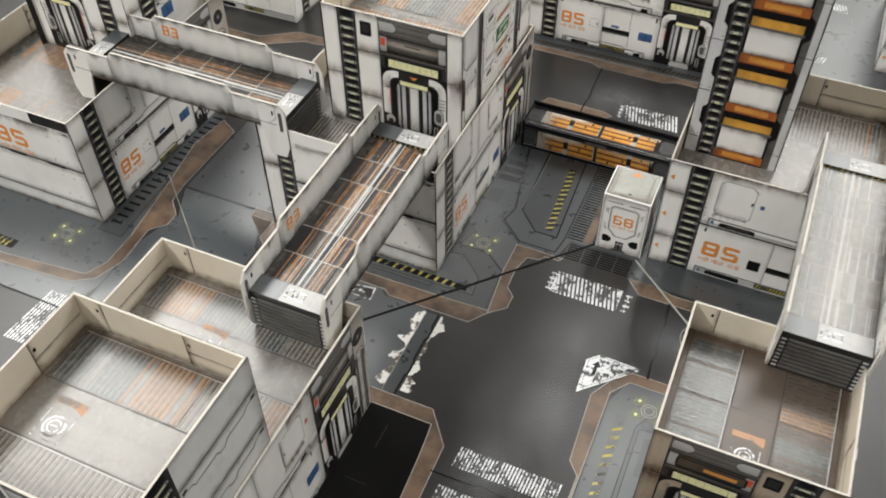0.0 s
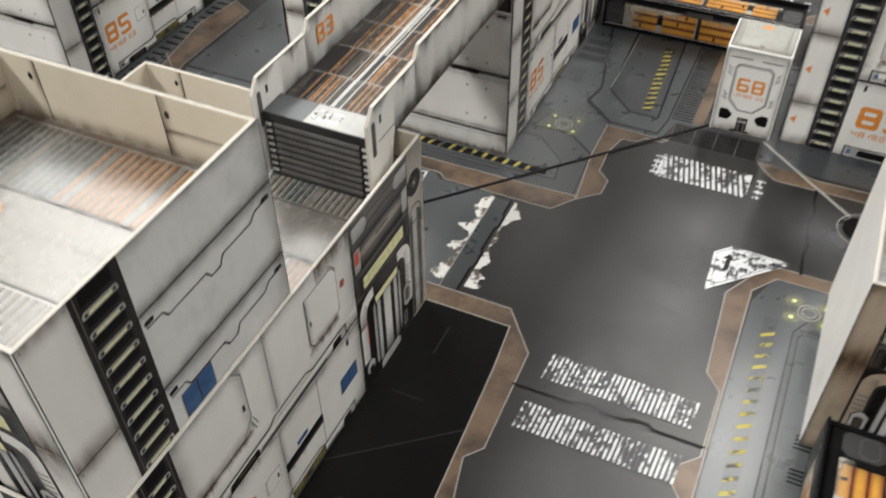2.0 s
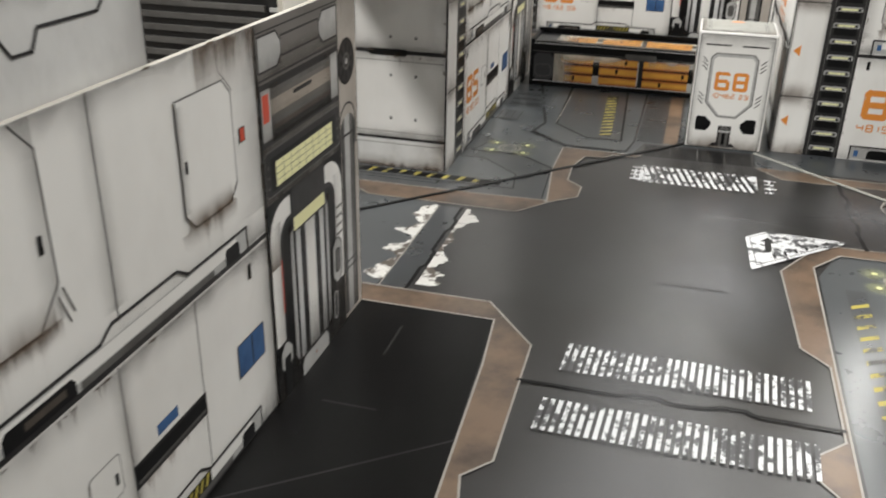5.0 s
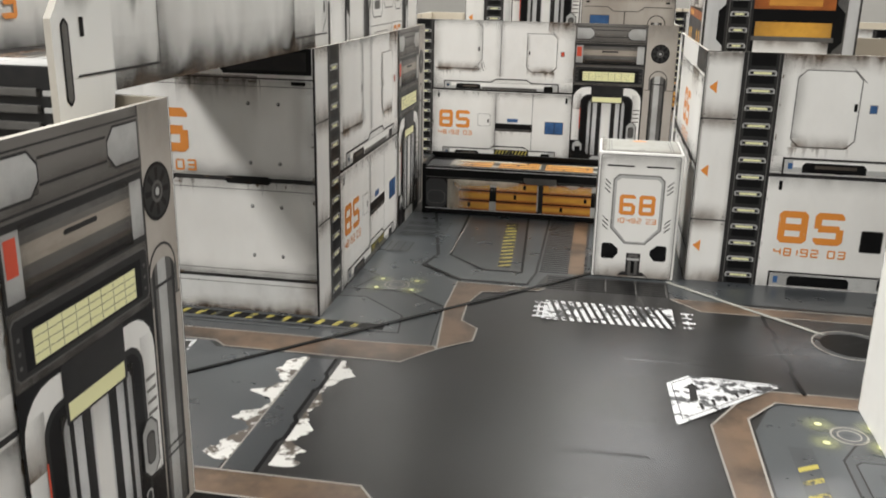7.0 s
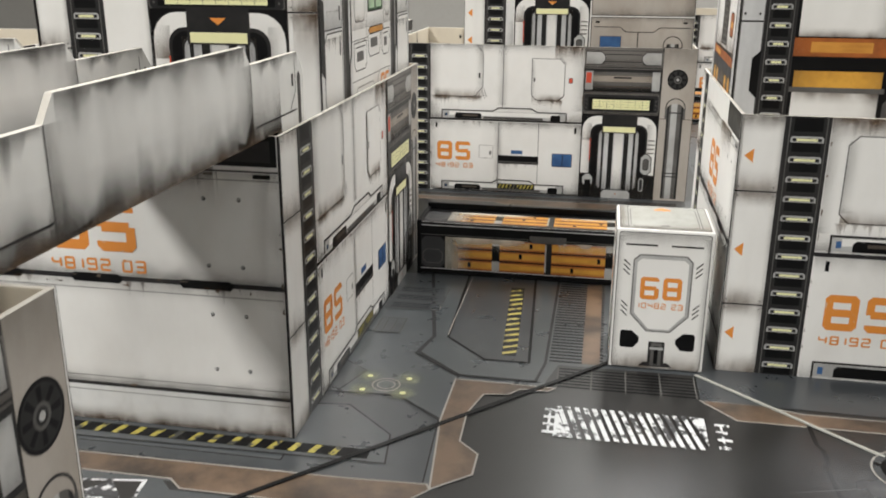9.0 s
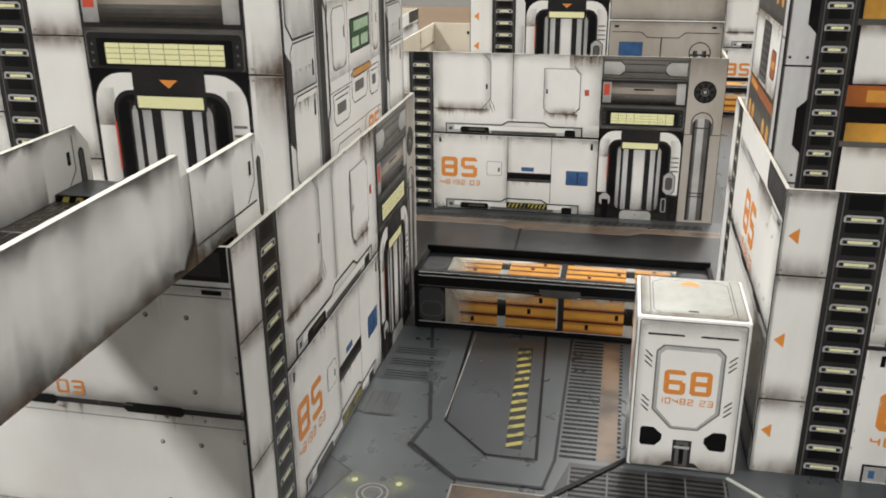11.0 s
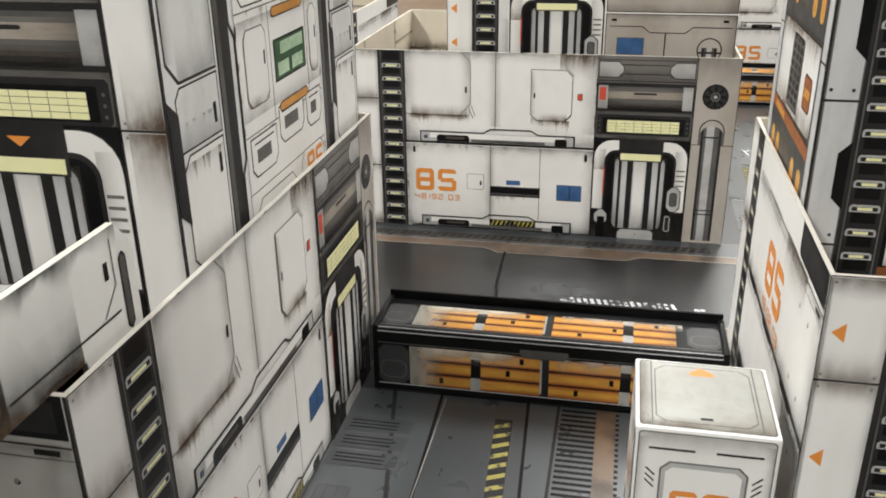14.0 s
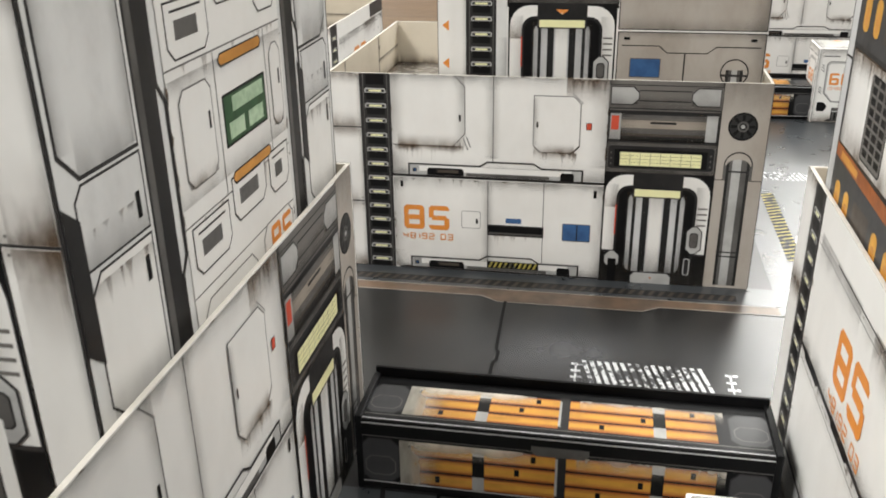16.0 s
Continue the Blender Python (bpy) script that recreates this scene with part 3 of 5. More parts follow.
    a.el("handle").cham(BLACK, u0 + 12, v + 0.2, u0 + 26, v + 3.0, 0.8, "0011").rect(BRONZE, u0 + 16, v + 1.2, u0 + 24, v + 2.3)
    a.el("handle").cham(BLACK, u1 - 16, v, u1 - 11, v + 3.0, 0.6, "0011")
    a.el("blue_label").rect(BLACK, u0 + 6.5, v + 1.2, u0 + 8, v + 2.6).rect(BLUE, u0 + 7, v + 1.5, u0 + 7.6, v + 2.4)


def number_block(a, text, serial, u, v, w, h):
    a.el("stencil_number").digits(text, u, v, w, h, ORANGE)
    a.digits(serial, u - 0.6, v - h * 0.42, w * 0.27, h * 0.26, ORANGE, 0.3, 0.2)


# ---- the prints ----
def long_print(b0=104, b1=142, end=158):
    a = Art()
    o = b0 - 103.5
    column(a, 0, 12.4, 0, H, (27, 56))
    ladder(a, 12.4, 23.6, 0, H)
    a.el("plate").rect(LINE, 23.6, 37.6, b0, H).rect(WHITE, 23.8, 38.6, b0, H)
    a.el("seam").seg(GREYLINE, [(48, H - 0.4), (51.5, H - 4), (51.5, 55), (47, 50), (24, 50)], 0.3).el("seam").rect(GREYLINE, 61.8, 44, 62.1, H)
    a.fade_strip(23.8, 38, 30, H, "l").fade_strip(23.6, 38, b0, 47, "b").fade_strip(58, 46, 62, H, "r").fade_strip(62, 46, 65, H, "l").fade_strip(96, 44, b0, H, "r").fade_strip(47, 50, 51.4, H, "r")
    a.fade_strip(23.6, H - 5, b0, H, "t").fade_strip(88, H - 10, b0, H, "t", STAINSHADE).fade_strip(26, 47, 51, 50.2, "t", STAINSHADE).fade_strip(26, 50, 50, 55, "b", STAINSHADE)
    a.drips(28, 51, 50, 8, 14, 3).drips(78, 93, 49, 7, 10, 4).drips(90, b0 - 1, H - 0.5, 9, 7, 5).smudges(24, b0, 39, 6, 51).smudges(24, b0, H, -4, 52).smudges(25, 50, 50, -3.5, 53, STAINSHADE).scuffs(24, 39, b0, H, 22, 6)
    a.el("handle").rect(BLACK, 49.2, 59.5, 50, 62).el("mark").seg(LINE, [(51, 53), (52.5, 49)], 0.25).el("mark").seg(LINE, [(52, 54), (53.5, 50)], 0.25)
    hatch(a, 77 + o, 49, 94 + o, 70, "l")
    a.el("red_label").framed(RED, LINE, 96 + o, 58, 98 + o, 60.6, 0.1, 0.2).el("seam").seg(GREYLINE, [(91 + o, 71), (94.5 + o, 67.5)], 0.25)
    a.el("lower_panel").rect(WHITE, 23.8, 0.4, b0, 37.4).el("seam").rect(GREYLINE, 60, 0.5, 60.3, 37.4).el("seam").rect(GREYLINE, 81, 0.5, 81.3, 37.4)
    a.fade_strip(23.8, 32, b0, 37.4, "t").fade_strip(57, 0.5, 60, 37, "r").fade_strip(60.3, 0.5, 63, 37, "l").fade_strip(23.8, 0.4, b0, 8, "b").fade_strip(98, 0.5, b0, 37, "r").fade_strip(23.8, 0.4, 29, 37, "l")
    a.scuffs(24, 1, b0, 37, 20, 7).drips(62, 80, 15.6, 6, 9, 8).smudges(24, b0, 1, 6, 54).smudges(60, b0, 37.2, -5, 55).drips(26, 60, 37.2, 5, 6, 9)
    a.el("slot").rect(LINE, 60, 15.6, 81.5, 20).rect(BLACK, 60.4, 16.2, 81, 19.4).rect(MID, 60.6, 16.3, 81, 16.9)
    a.el("latch").framed(WHITE, GREYLINE, 50, 18, 57.4, 25, 0.6, 0.2).rect(BLACK, 55.6, 20, 56.4, 22).el("latch").rect(BLACK, 26.5, 33.5, 27.5, 36).el("latch").rect(BLACK, 99.5, 32.5, 100.6, 35.5)
    a.el("screen").framed(BLUE, MID, 89 + o, 15, 99.5 + o, 22, 0.3, 0.25).rect(DARK, 94.3 + o, 15.5, 94.7 + o, 21.5).el("blue_label").rect(BLUE, 67, 20.8, 73, 22.8)
    moulding(a, 25, b0, 38.6)
    moulding(a, 25, b0, 0.8)
    a.el("hazard_plate").rect(BLACK, 60, 2.2, 80, 5)
    for i in range(10):
        a.poly(HAZARD, [(60.5 + i * 1.9, 2.5), (61.4 + i * 1.9, 2.5), (62.4 + i * 1.9, 4.7), (61.5 + i * 1.9, 4.7)])
    number_block(a, "85", "48192 03", 27.5, 16.6, 8.0, 9.8)
    roller_block(a, b0, b1, 41, H)
    door(a, b0, 0, b1 - b0, 42.6)
    fan_pipe(a, b1, end, 0, H)
    return a


def front_print():
    """The face with arrow plates, ladder, hatch and number."""
    a = Art()
    column(a, 0, 12, 0, H, (21.5, 55), (12.5, 38, 65))
    ladder(a, 12, 24, 0, H)
    a.el("plate").rect(WHITE, 24, 0, 112, H).fade_strip(24, 38, 112, 46, "b").fade_strip(24, H - 7, 112, H, "t", STAINSHADE).fade_strip(24.2, 44, 28, H, "l").rect(GREYLINE, 88, 39, 88.3, H)
    a.smudges(24, 110, 39, 6, 61).smudges(24, 110, H, -7, 62, STAINSHADE).smudges(24, 110, 1, 5, 63).smudges(0.5, 11.5, H - 0.4, -9, 64).drips(28, 49, 47, 7, 10, 12).drips(25, 60, H - 0.5, 8, 8, 13).scuffs(24.5, 39, 110, H, 16, 14).scuffs(24.5, 1, 110, 37, 16, 15)
    a.el("hatch").framed(WHITE, GREYLINE, 29, 47, 49, 71.5, 2.6, 0.35, "1111").seg(GREYLINE, [(46, 72), (50, 68)], 0.25)
    a.fade_strip(29.5, 47.2, 47, 52, "b", STAINSHADE).fade_strip(29.4, 50, 33, 70, "l").el("handle").rect(BLACK, 47.3, 59, 48.3, 61.4)
    a.el("blue_label").framed(BLUE, PALE, 52, 58.5, 54.5, 61.3, 0.1, 0.2)
    a.el("plate").rect(LINE, 24, 37.2, 112, 38.4).rect(WHITE, 24.4, 0.4, 112, 37.2).rect(GREYLINE, 66, 0.5, 66.3, 37).rect(GREYLINE, 88, 0.5, 88.3, 37)
    a.fade_strip(24.4, 32, 112, 37.2, "t").fade_strip(24.4, 0.4, 112, 7, "b").fade_strip(64, 0.5, 66, 37, "r")
    a.el("vent").framed(BLACK, MID, 55.5, 13.6, 62.5, 21, 0.4, 0.25).rect(BLACK, 66, 15, 88, 19.5).rect(MID, 67, 15.3, 87, 16)
    a.rect(BLACK, 27.5, 33, 28.6, 36)
    a.el("moulding").seg(LINE, [(28, 38.6), (28, 43.4), (110, 43.4)], 0.6).rect(PALE, 28.4, 39, 111, 43).rect(WHITE, 31, 40.6, 111, 42.8)
    a.el("handle").cham(BLACK, 34, 39, 54, 42.2, 1, "0011").rect(BRONZE, 38, 40.4, 51, 41.4).el("blue_label").rect(BLUE, 29.5, 40, 31, 42)
    a.el("moulding").seg(LINE, [(28, 0.6), (28, 5.2), (110, 5.2)], 0.6).rect(PALE, 28.4, 0.8, 111, 4.8).el("handle").cham(BLACK, 34, 0.8, 54, 4.2, 1, "0011").el("blue_label").rect(BLUE, 29.5, 1.5, 31, 3.8)
    a.el("hazard_plate").rect(BLACK, 63, 1.2, 81, 4.6)
    for i in range(9):
        a.poly(HAZARD, [(63.5 + i * 1.9, 1.5), (64.4 + i * 1.9, 1.5), (65.6 + i * 1.9, 4.3), (64.7 + i * 1.9, 4.3)])
    number_block(a, "85", "48192 03", 29, 15.4, 9.4, 10.8)
    return a


def short_print():
    a = Art()
    column(a, 0, 11, 0, H, (48,))
    ladder(a, 11, 21, 0, H)
    a.el("upper_plate").rect(LINE, 21, 39, 112, H).rect(WHITE, 21.3, 40.3, 111.4, H)
    a.fade_strip(21.3, 40.3, 111.4, 46, "b").fade_strip(103, 40, 111.4, 69, "r").fade_strip(70, 58, 95, 68.5, "t", STAINSHADE).fade_strip(24, 60, 60, 68.5, "t")
    a.el("seam").rect(LINE, 40, 67.6, 111.4, 68.0).el("seam").rect(GREYLINE, 22, 65.6, 111.4, 65.8)
    a.el("vent").cham(BLACK, 84, 69, 111.2, H, 1.0, "1000").rect(DARK, 86, 70, 109.6, 75).rect(BLACK, 105, 66.2, 109.3, 67.2)
    a.el("lower_plate").rect(LINE, 21, 10.2, 112, 39.4).rect(WHITE, 21.3, 11, 111.4, 39).el("seam").rect(GREYLINE, 22, 36.6, 111, 36.8).el("seam").rect(GREYLINE, 22, 12.6, 111, 12.8)
    a.fade_strip(21.3, 34, 111.4, 39, "t").fade_strip(21.3, 11, 111.4, 16, "b").fade_strip(104, 11, 111.4, 39, "r")
    a.el("base_plate").rect(LINE, 21, 0, 112, 10.6).rect(WHITE2, 21.3, 0.3, 111.4, 10.0).el("seam").rect(GREYLINE, 22, 8.5, 111, 8.7).fade_strip(21.3, 0.3, 111.4, 5, "b", STAINSHADE).fade_strip(98, 0.3, 111.4, 10, "r", STAINSHADE)
    for u0 in (26, 54, 84):
        a.el("handle").cham(BLACK, u0, 38.3, u0 + 14, 40.6, 0.7)
    for u in (92, 101):
        for v in (61, 44.5, 32, 17.5):
            a.el("bolt").disc(LINE, u, v, 0.55, 10).disc(PALE, u - 0.1, v + 0.1, 0.35, 8)
    a.smudges(22, 111, 40.5, 6, 71).smudges(22, 111, 67.4, -6, 72).smudges(22, 111, 11.2, 5, 73).smudges(22, 111, 0.4, 5, 74, STAINSHADE).drips(70, 96, 68, 10, 9, 21).drips(24, 100, 39, 6, 9, 22).scuffs(22, 40, 111, 67, 16, 23).scuffs(22, 11, 111, 38, 16, 24)
    number_block(a, "85", "48192 03", 49.5, 46.5, 10.6, 12.4)
    return a


def tower_front(w=78, flip=False):
    """The gate face of a tower."""
    a = Art()
    column(a, 0, 10, 0, H, (33,))
    ladder(a, 10, 21, 0, H)
    column(a, 21, 33 + (w > 80) * 2, 0, H, (22, 52))
    a.framed(BLACK, LINE, 23.5, 62, 30.5, 71, 0.6, 0.3).rect(DARK, 24.6, 64, 29.4, 69.5)
    o = max(0, w - 79)
    roller_block(a, 33 + o * 0.3, 70 + o, 42, H)
    door(a, 33.5 + o * 0.3, 0, 36.5 + o * 0.7, 44, w > 80)
    column(a, 70 + w - 78 - (w > 80), w, 0, H, (44,))
    a.fade_strip(w - 7.5, 44.3, w - 0.5, 58, "b", STAINSHADE).fade_strip(w - 7.5, 26, w - 0.5, 43.6, "t", STAINSHADE)
    if flip:
        a.items = [(n, m, [(w - u, v) for u, v in p], uv) for n, m, p, uv in a.items]
    return a


def brown_tower():
    """The gate face of the small building, printed in brown tones."""
    a = tower_front(78, True)
    swap = {WHITE: BEIGE, WHITE2: BRONZE, MID: BRONZE}
    a.items = [(n, swap.get(m, m), p, uv) for n, m, p, uv in a.items]
    a.el("amber_strip").cham(BLACK, 12, 56, 42, 63.5, 1.2).rect(BRONZE, 13, 57, 41, 62.6).rect(AMBER, 24, 58, 38, 60.4)
    return a


def tower_side():
    a = Art()
    a.el("plate").rect(LINE, 0, 0, 112, H).rect(WHITE2, 0.6, 0, 111.4, H)
    for u0, u1, s in ((1.5, 21, 1), (90, 110, -1)):
        a.el("plate").cham(LINE, u0, 51, u1, H - 1, 4, "1000" if s > 0 else "0100").cham(WHITE2, u0 + 0.6, 51.6, u1 - 0.4, H - 1.4, 3.8, "1000" if s > 0 else "0100")
        a.fade_strip(u0 + 4, 51.6, u1 - 1, 60, "b").fade_strip(u0 + 0.6, 55, u0 + 4, H - 2, "l").fade_strip(u1 - 4, 52, u1 - 0.5, H - 2, "r")
        a.el("plate").cham(LINE, u0 + 2, 38.6, u1, 50.6, 2, "0001" if s > 0 else "0010").cham(WHITE2, u0 + 2.4, 39, u1 - 0.4, 50.2, 1.8, "0001" if s > 0 else "0010").fade_strip(u0 + 2.4, 39, u1 - 0.4, 45, "b")
        a.drips(u0 + 5, u1 - 1, 44, 4, 5, 31)
        a.el("plate").cham(LINE, u0 + 2, 15, u1, 38, 3, "1001").cham(WHITE, u0 + 2.4, 15.4, u1 - 0.4, 37.6, 2.8, "1001").fade_strip(u0 + 2.4, 15.4, u1 - 0.4, 23, "b").fade_strip(u0 + 2.4, 33, u1 - 0.4, 36.4, "t")
        a.drips(u0 + 5, u1 - 1, 36.5, 7, 6, 32)
        a.el("plate").cham(LINE, u0, 1, u1, 14.4, 2, "1001").cham(WHITE2, u0 + 0.4, 1.4, u1 - 0.4, 14, 1.8, "1001").fade_strip(u0 + 0.4, 1.4, u1 - 0.4, 8, "b")
        a.el("handle").rect(BLACK, u1 - 3, 41, u1 - 1.8, 45).el("handle").rect(BLACK, u1 - 3, 31, u1 - 1.8, 35)
        a.el("bracket").poly(DARK, [(u0 - 1, 28), (u0 + 2.6, 25), (u0 + 2.6, 46), (u0 - 1, 49)])
    for c in (25, 85):
        a.el("rail").rect(LINE, c - 3.2, 0, c + 3.2, H).rect(MID, c - 2.6, 0, c + 2.0, H).rect(DARK, c - 0.8, 0, c + 2.2, H)
        a.seg(LINE, [(c + 3.4, H), (c + 3.4, 58), (c + 5.4, 55), (c + 5.4, 30), (c + 3.4, 27), (c + 3.4, 0)], 0.9)
    a.el("plate").rect(WHITE, 31, 1, 80, H - 1)
    for v in (21, 33.5, 59):
        a.el("seam").rect(GREYLINE, 31, v, 80, v + 0.3)
    a.el("seam").rect(GREYLINE, 48, 33.5, 48.3, 59).el("seam").rect(GREYLINE, 71, 33.5, 71.3, 59)
    a.fade_strip(31, 36.8, 80, 41, "b").fade_strip(31, 54, 80, 57.5, "t").fade_strip(31, 1, 80, 9, "b").drips(33, 78, 33.4, 6, 12, 33).drips(33, 78, 59, 5, 8, 34).scuffs(31, 2, 80, 74, 26, 35)
    for u0, u1 in ((34, 46), (73, 79)):
        a.el("hatch").framed(WHITE, GREYLINE, u0, 39, u1, 55.5, 1.8, 0.3).fade_strip(u0 + 0.4, 39.3, u1 - 0.4, 42, "b", STAINSHADE).rect(BLACK, u1 - 2, 47, u1 - 1.2, 50)
    for u0, u1, v0 in ((33, 48, 60), (50, 66, 66), (68, 79, 62), (33, 48, 24), (50, 66, 27), (68, 79, 26)):
        a.el("vent").framed(WHITE, LINE, u0, v0, u1, v0 + 9, 2, 0.35, "1100").rect(MID, u0 + 3, v0 + 3, u1 - 4, v0 + 6).rect(LINE, u0 + 2, v0 + 7.2, u1 - 2, v0 + 7.6)
    a.el("window").framed(GREEN, BLACK, 50, 41.5, 70, 51, 0.2, 0.5)
    a.rect(GREENLIT, 54, 47.2, 68.6, 50).rect(GREENLIT, 52, 42.6, 58.8, 45.6).rect(GREENLIT, 60.8, 42.6, 68, 45.6).rect(GREEN, 51, 46, 69.5, 46.8)
    a.el("amber_strip").cham(LINE, 50, 55.8, 69.5, 58.2, 0.8).cham(AMBER, 50.3, 56.1, 69.2, 57.9, 0.7).el("amber_strip").cham(LINE, 51, 34.4, 70, 36.8, 0.8).cham(AMBER, 51.3, 34.7, 69.7, 36.5, 0.7)
    a.el("stencil_number").digits("85", 66, 13.5, 5.2, 6.6, ORANGE)
    a.el("hatch").framed(WHITE, GREYLINE, 34, 3, 58, 19, 2.4, 0.3).el("hatch").framed(WHITE, GREYLINE, 62, 3, 79, 21.5, 2.4, 0.3)
    a.items.sort(key=lambda i: i[0][1] == "stencil_number")
    return a


def plate_print():
    """Plain stacked plates with ladder and a blue screen, 76 mm wide."""
    a = Art()
    column(a, 0, 13.4, 0, H, (38,))
    ladder(a, 13.4, 26.6, 0, H)
    a.el("plate").rect(LINE, 25, 0, 76, H)
    for v0, v1 in ((0.3, 34.2), (34.8, 57.8), (58.4, H)):
        a.el("plate")
        a.rect(WHITE2, 26.8, v0, 75.7, v1).smudges(27, 75, v1, -6, int(v1)).smudges(27, 75, v0, 6, int(v1) + 1).fade_strip(26.8, v0, 75.7, v0 + 5, "b").fade_strip(25.4, v1 - 4, 75.7, v1, "t").fade_strip(70, v0, 75.7, v1, "r")
        if v1 < 70:
            a.el("seam").seg(LINE, [(28, v1 - 4), (33, v1 - 4), (34.5, v1 - 6), (48, v1 - 6), (49.5, v1 - 8), (53, v1 - 8), (54.5, v1 - 5.4), (66, v1 - 5.4), (68, v1 - 3.4), (74, v1 - 3.4)], 0.45)
            a.cham(BLACK, 27.5, v1 - 3.4, 30.5, v1 - 2.0, 0.4).cham(BLACK, 71, v1 - 3.4, 74, v1 - 2.0, 0.4)
    a.el("screen").framed(BLUE, MID, 30.5, 19.5, 42, 28, 0.3, 0.25).rect(DARK, 36, 20, 36.4, 27.5)
    return a


def gate_wall():
    """The upper storey with an arrow column, ladder, gate, blue screen and pipe, 112 mm wide."""
    a = Art()
    column(a, 0, 11, 0, H, (12, 52), (20, 34))
    ladder(a, 11, 22, 0, H)
    a.el("plate").rect(WHITE2, 22, 0, 26, H).fade_strip(22.4, 0, 26, 30, "r")
    roller_block(a, 26, 66, 41, H)
    door(a, 26.5, 1, 39, 41, True)
    for v0, v1 in ((0.3, 33), (33.6, 60), (60.6, H)):
        a.el("plate").framed(DIMTAUPE, LINE, 66.2, v0, 117.8, v1, 0.3, 0.35).fade_strip(66.5, v0 + 0.4, 117.5, v0 + 5, "b").fade_strip(66.5, v1 - 3, 117.5, v1 - 0.4, "t").fade_strip(110, v0, 117.5, v1, "r")
        a.el("latch").rect(BLACK, 68.5, v1 - 3, 70.6, v1 - 2).el("latch").rect(BLACK, 112.5, v1 - 3, 114.6, v1 - 2)
        a.el("seam").seg(LINE, [(68, v1 - 5), (81, v1 - 5), (84, v1 - 7.4), (98, v1 - 7.4), (101, v1 - 5), (116, v1 - 5)], 0.35)
    a.el("seam").rect(LINE, 90, 8, 90.5, 25.6)
    a.el("screen").framed(BLUE, MID, 71, 16.5, 82, 23.5, 0.3, 0.3)
    a.el("pipe").disc(LINE, 108, 19, 5, 22).disc(DIMTAUPE, 108, 19, 4.5, 22)
    for i, m in enumerate((DARK, MID, PALE, PALE, MID, DARK)):
        a.rect(m, 105 + i, 0.5, 106 + i, 20)
    a.rect(LINE, 103.4, 17.6, 112.6, 18.4)
    return a


def stair_front():
    """Tall face with white risers, orange treads and a ladder, 52 x 150 mm."""
    a = Art()
    a.el("plate").rect(LINE, 0, 0, 53, 150).rect(MID, 0.4, 0, 52.6, 150).rect(SILVER, 0.8, 0, 7.2, 150).rect(SILVER, 48.6, 0, 52.2, 150)
    a.fade_strip(44, 0, 50, 150, "l")
    a.rect(BLACK, 8, 0, 45, 150)
    v = 1.0
    while v < 146:
        a.el("tread").rect(RUST, 17, v, 44.5, v + 5.6).rect(AMBER, 22, v + 1.2, 40, v + 4.4).fade_strip(17, v, 24, v + 5.6, "l")
        a.el("riser").rect(WHITE, 18, v + 6, 43.5, v + 21).fade_strip(18, v + 6, 43.5, v + 9, "b", STAINSHADE).fade_strip(18, v + 17, 43.5, v + 21, "t", STAINSHADE).fade_strip(38, v + 6, 43.5, v + 21, "r")
        a.el("tread").rect(MID, 17, v + 21, 45, v + 22.6).rect(GOLD, 18, v + 22.6, 44, v + 27.6).fade_strip(18, v + 22.6, 26, v + 27.6, "l").fade_strip(38, v + 22.6, 44, v + 27.6, "r")
        for s, e in ((8, 5), (45, 48)):
            a.poly(BLACK, [(s, v + 18), (e, v + 21), (e, v + 31), (s, v + 34)])
        a.rect(LINE, 0.4, v + 10, 7.4, v + 10.5).disc(LINE, 1.6, v + 12.5, 0.4, 8).disc(LINE, 6, v + 12.5, 0.4, 8)
        a.rect(LINE, 45.5, v + 10, 52.4, v + 10.4)
        v += 32
    ladder(a, 7.5, 17, 0, 150)
    return a


def stair_side():
    """The flank of the stair tower, 62 x 150 mm: white panels with grilles between dark belts with amber lights."""
    a = Art()
    a.el("plate").rect(LINE, 0, 0, 62, 150).rect(DARK, 0.5, 0, 61.5, 150)
    for u0, u1 in ((0.5, 5), (57, 61.5)):
        a.el("edge_strip").rect(SILVER, u0, 0, u1, 150).fade_strip(u0, 0, u1, 40, "b").fade_strip(u0, 100, u1, 150, "t")
        for k in range(4):
            a.el("seam").rect(LINE, u0, 36 * k + 14, u1, 36 * k + 14.5)
    v = -26
    while v < 146:
        lo, hi = max(v, 0.3), min(v + 15, 149.5)
        if hi > lo + 2:
            a.el("belt").rect(CHAR, 5.5, lo, 56.5, hi)
        for u in (9, 17, 40, 49):
            if v > 0 and v + 12 < 150:
                a.el("amber_light").arch(GOLD, u, v + 3, u + 4.4, v + 10.5, 1.8, True).arch(AMBER, u + 1, v + 4, u + 3.4, v + 8, 1.0, True)
        if v > 0 and v + 12 < 150:
            a.el("slot").rect(BRONZE, 25, v + 3, 37, v + 11).rect(MID, 27, v + 4.5, 35, v + 6)
        if v + 18 > 0:
            a.el("rust_band").poly(RUST, [(5.5, v + 15), (56.5, v + 14), (56.5, v + 17), (5.5, v + 18)]).poly(AMBER, [(10, v + 15.4), (24, v + 15.2), (24, v + 16.8), (10, v + 17.2)])
        lo, hi = max(v + 18, 0.3), min(v + 39, 149.5)
        a.el("panel").rect(LINE, 6, lo, 56, hi).rect(WHITE, 6.4, lo + 0.4, 55.6, hi - 0.4).fade_strip(6.4, lo, 55.6, lo + 8, "b", STAINSHADE).fade_strip(6.4, hi - 6, 55.6, hi, "t", STAINSHADE).fade_strip(6.4, lo, 12, hi, "l")
        if hi - lo > 18:
            a.drips(8, 54, hi - 0.5, 9, 12, int(v) + 60)
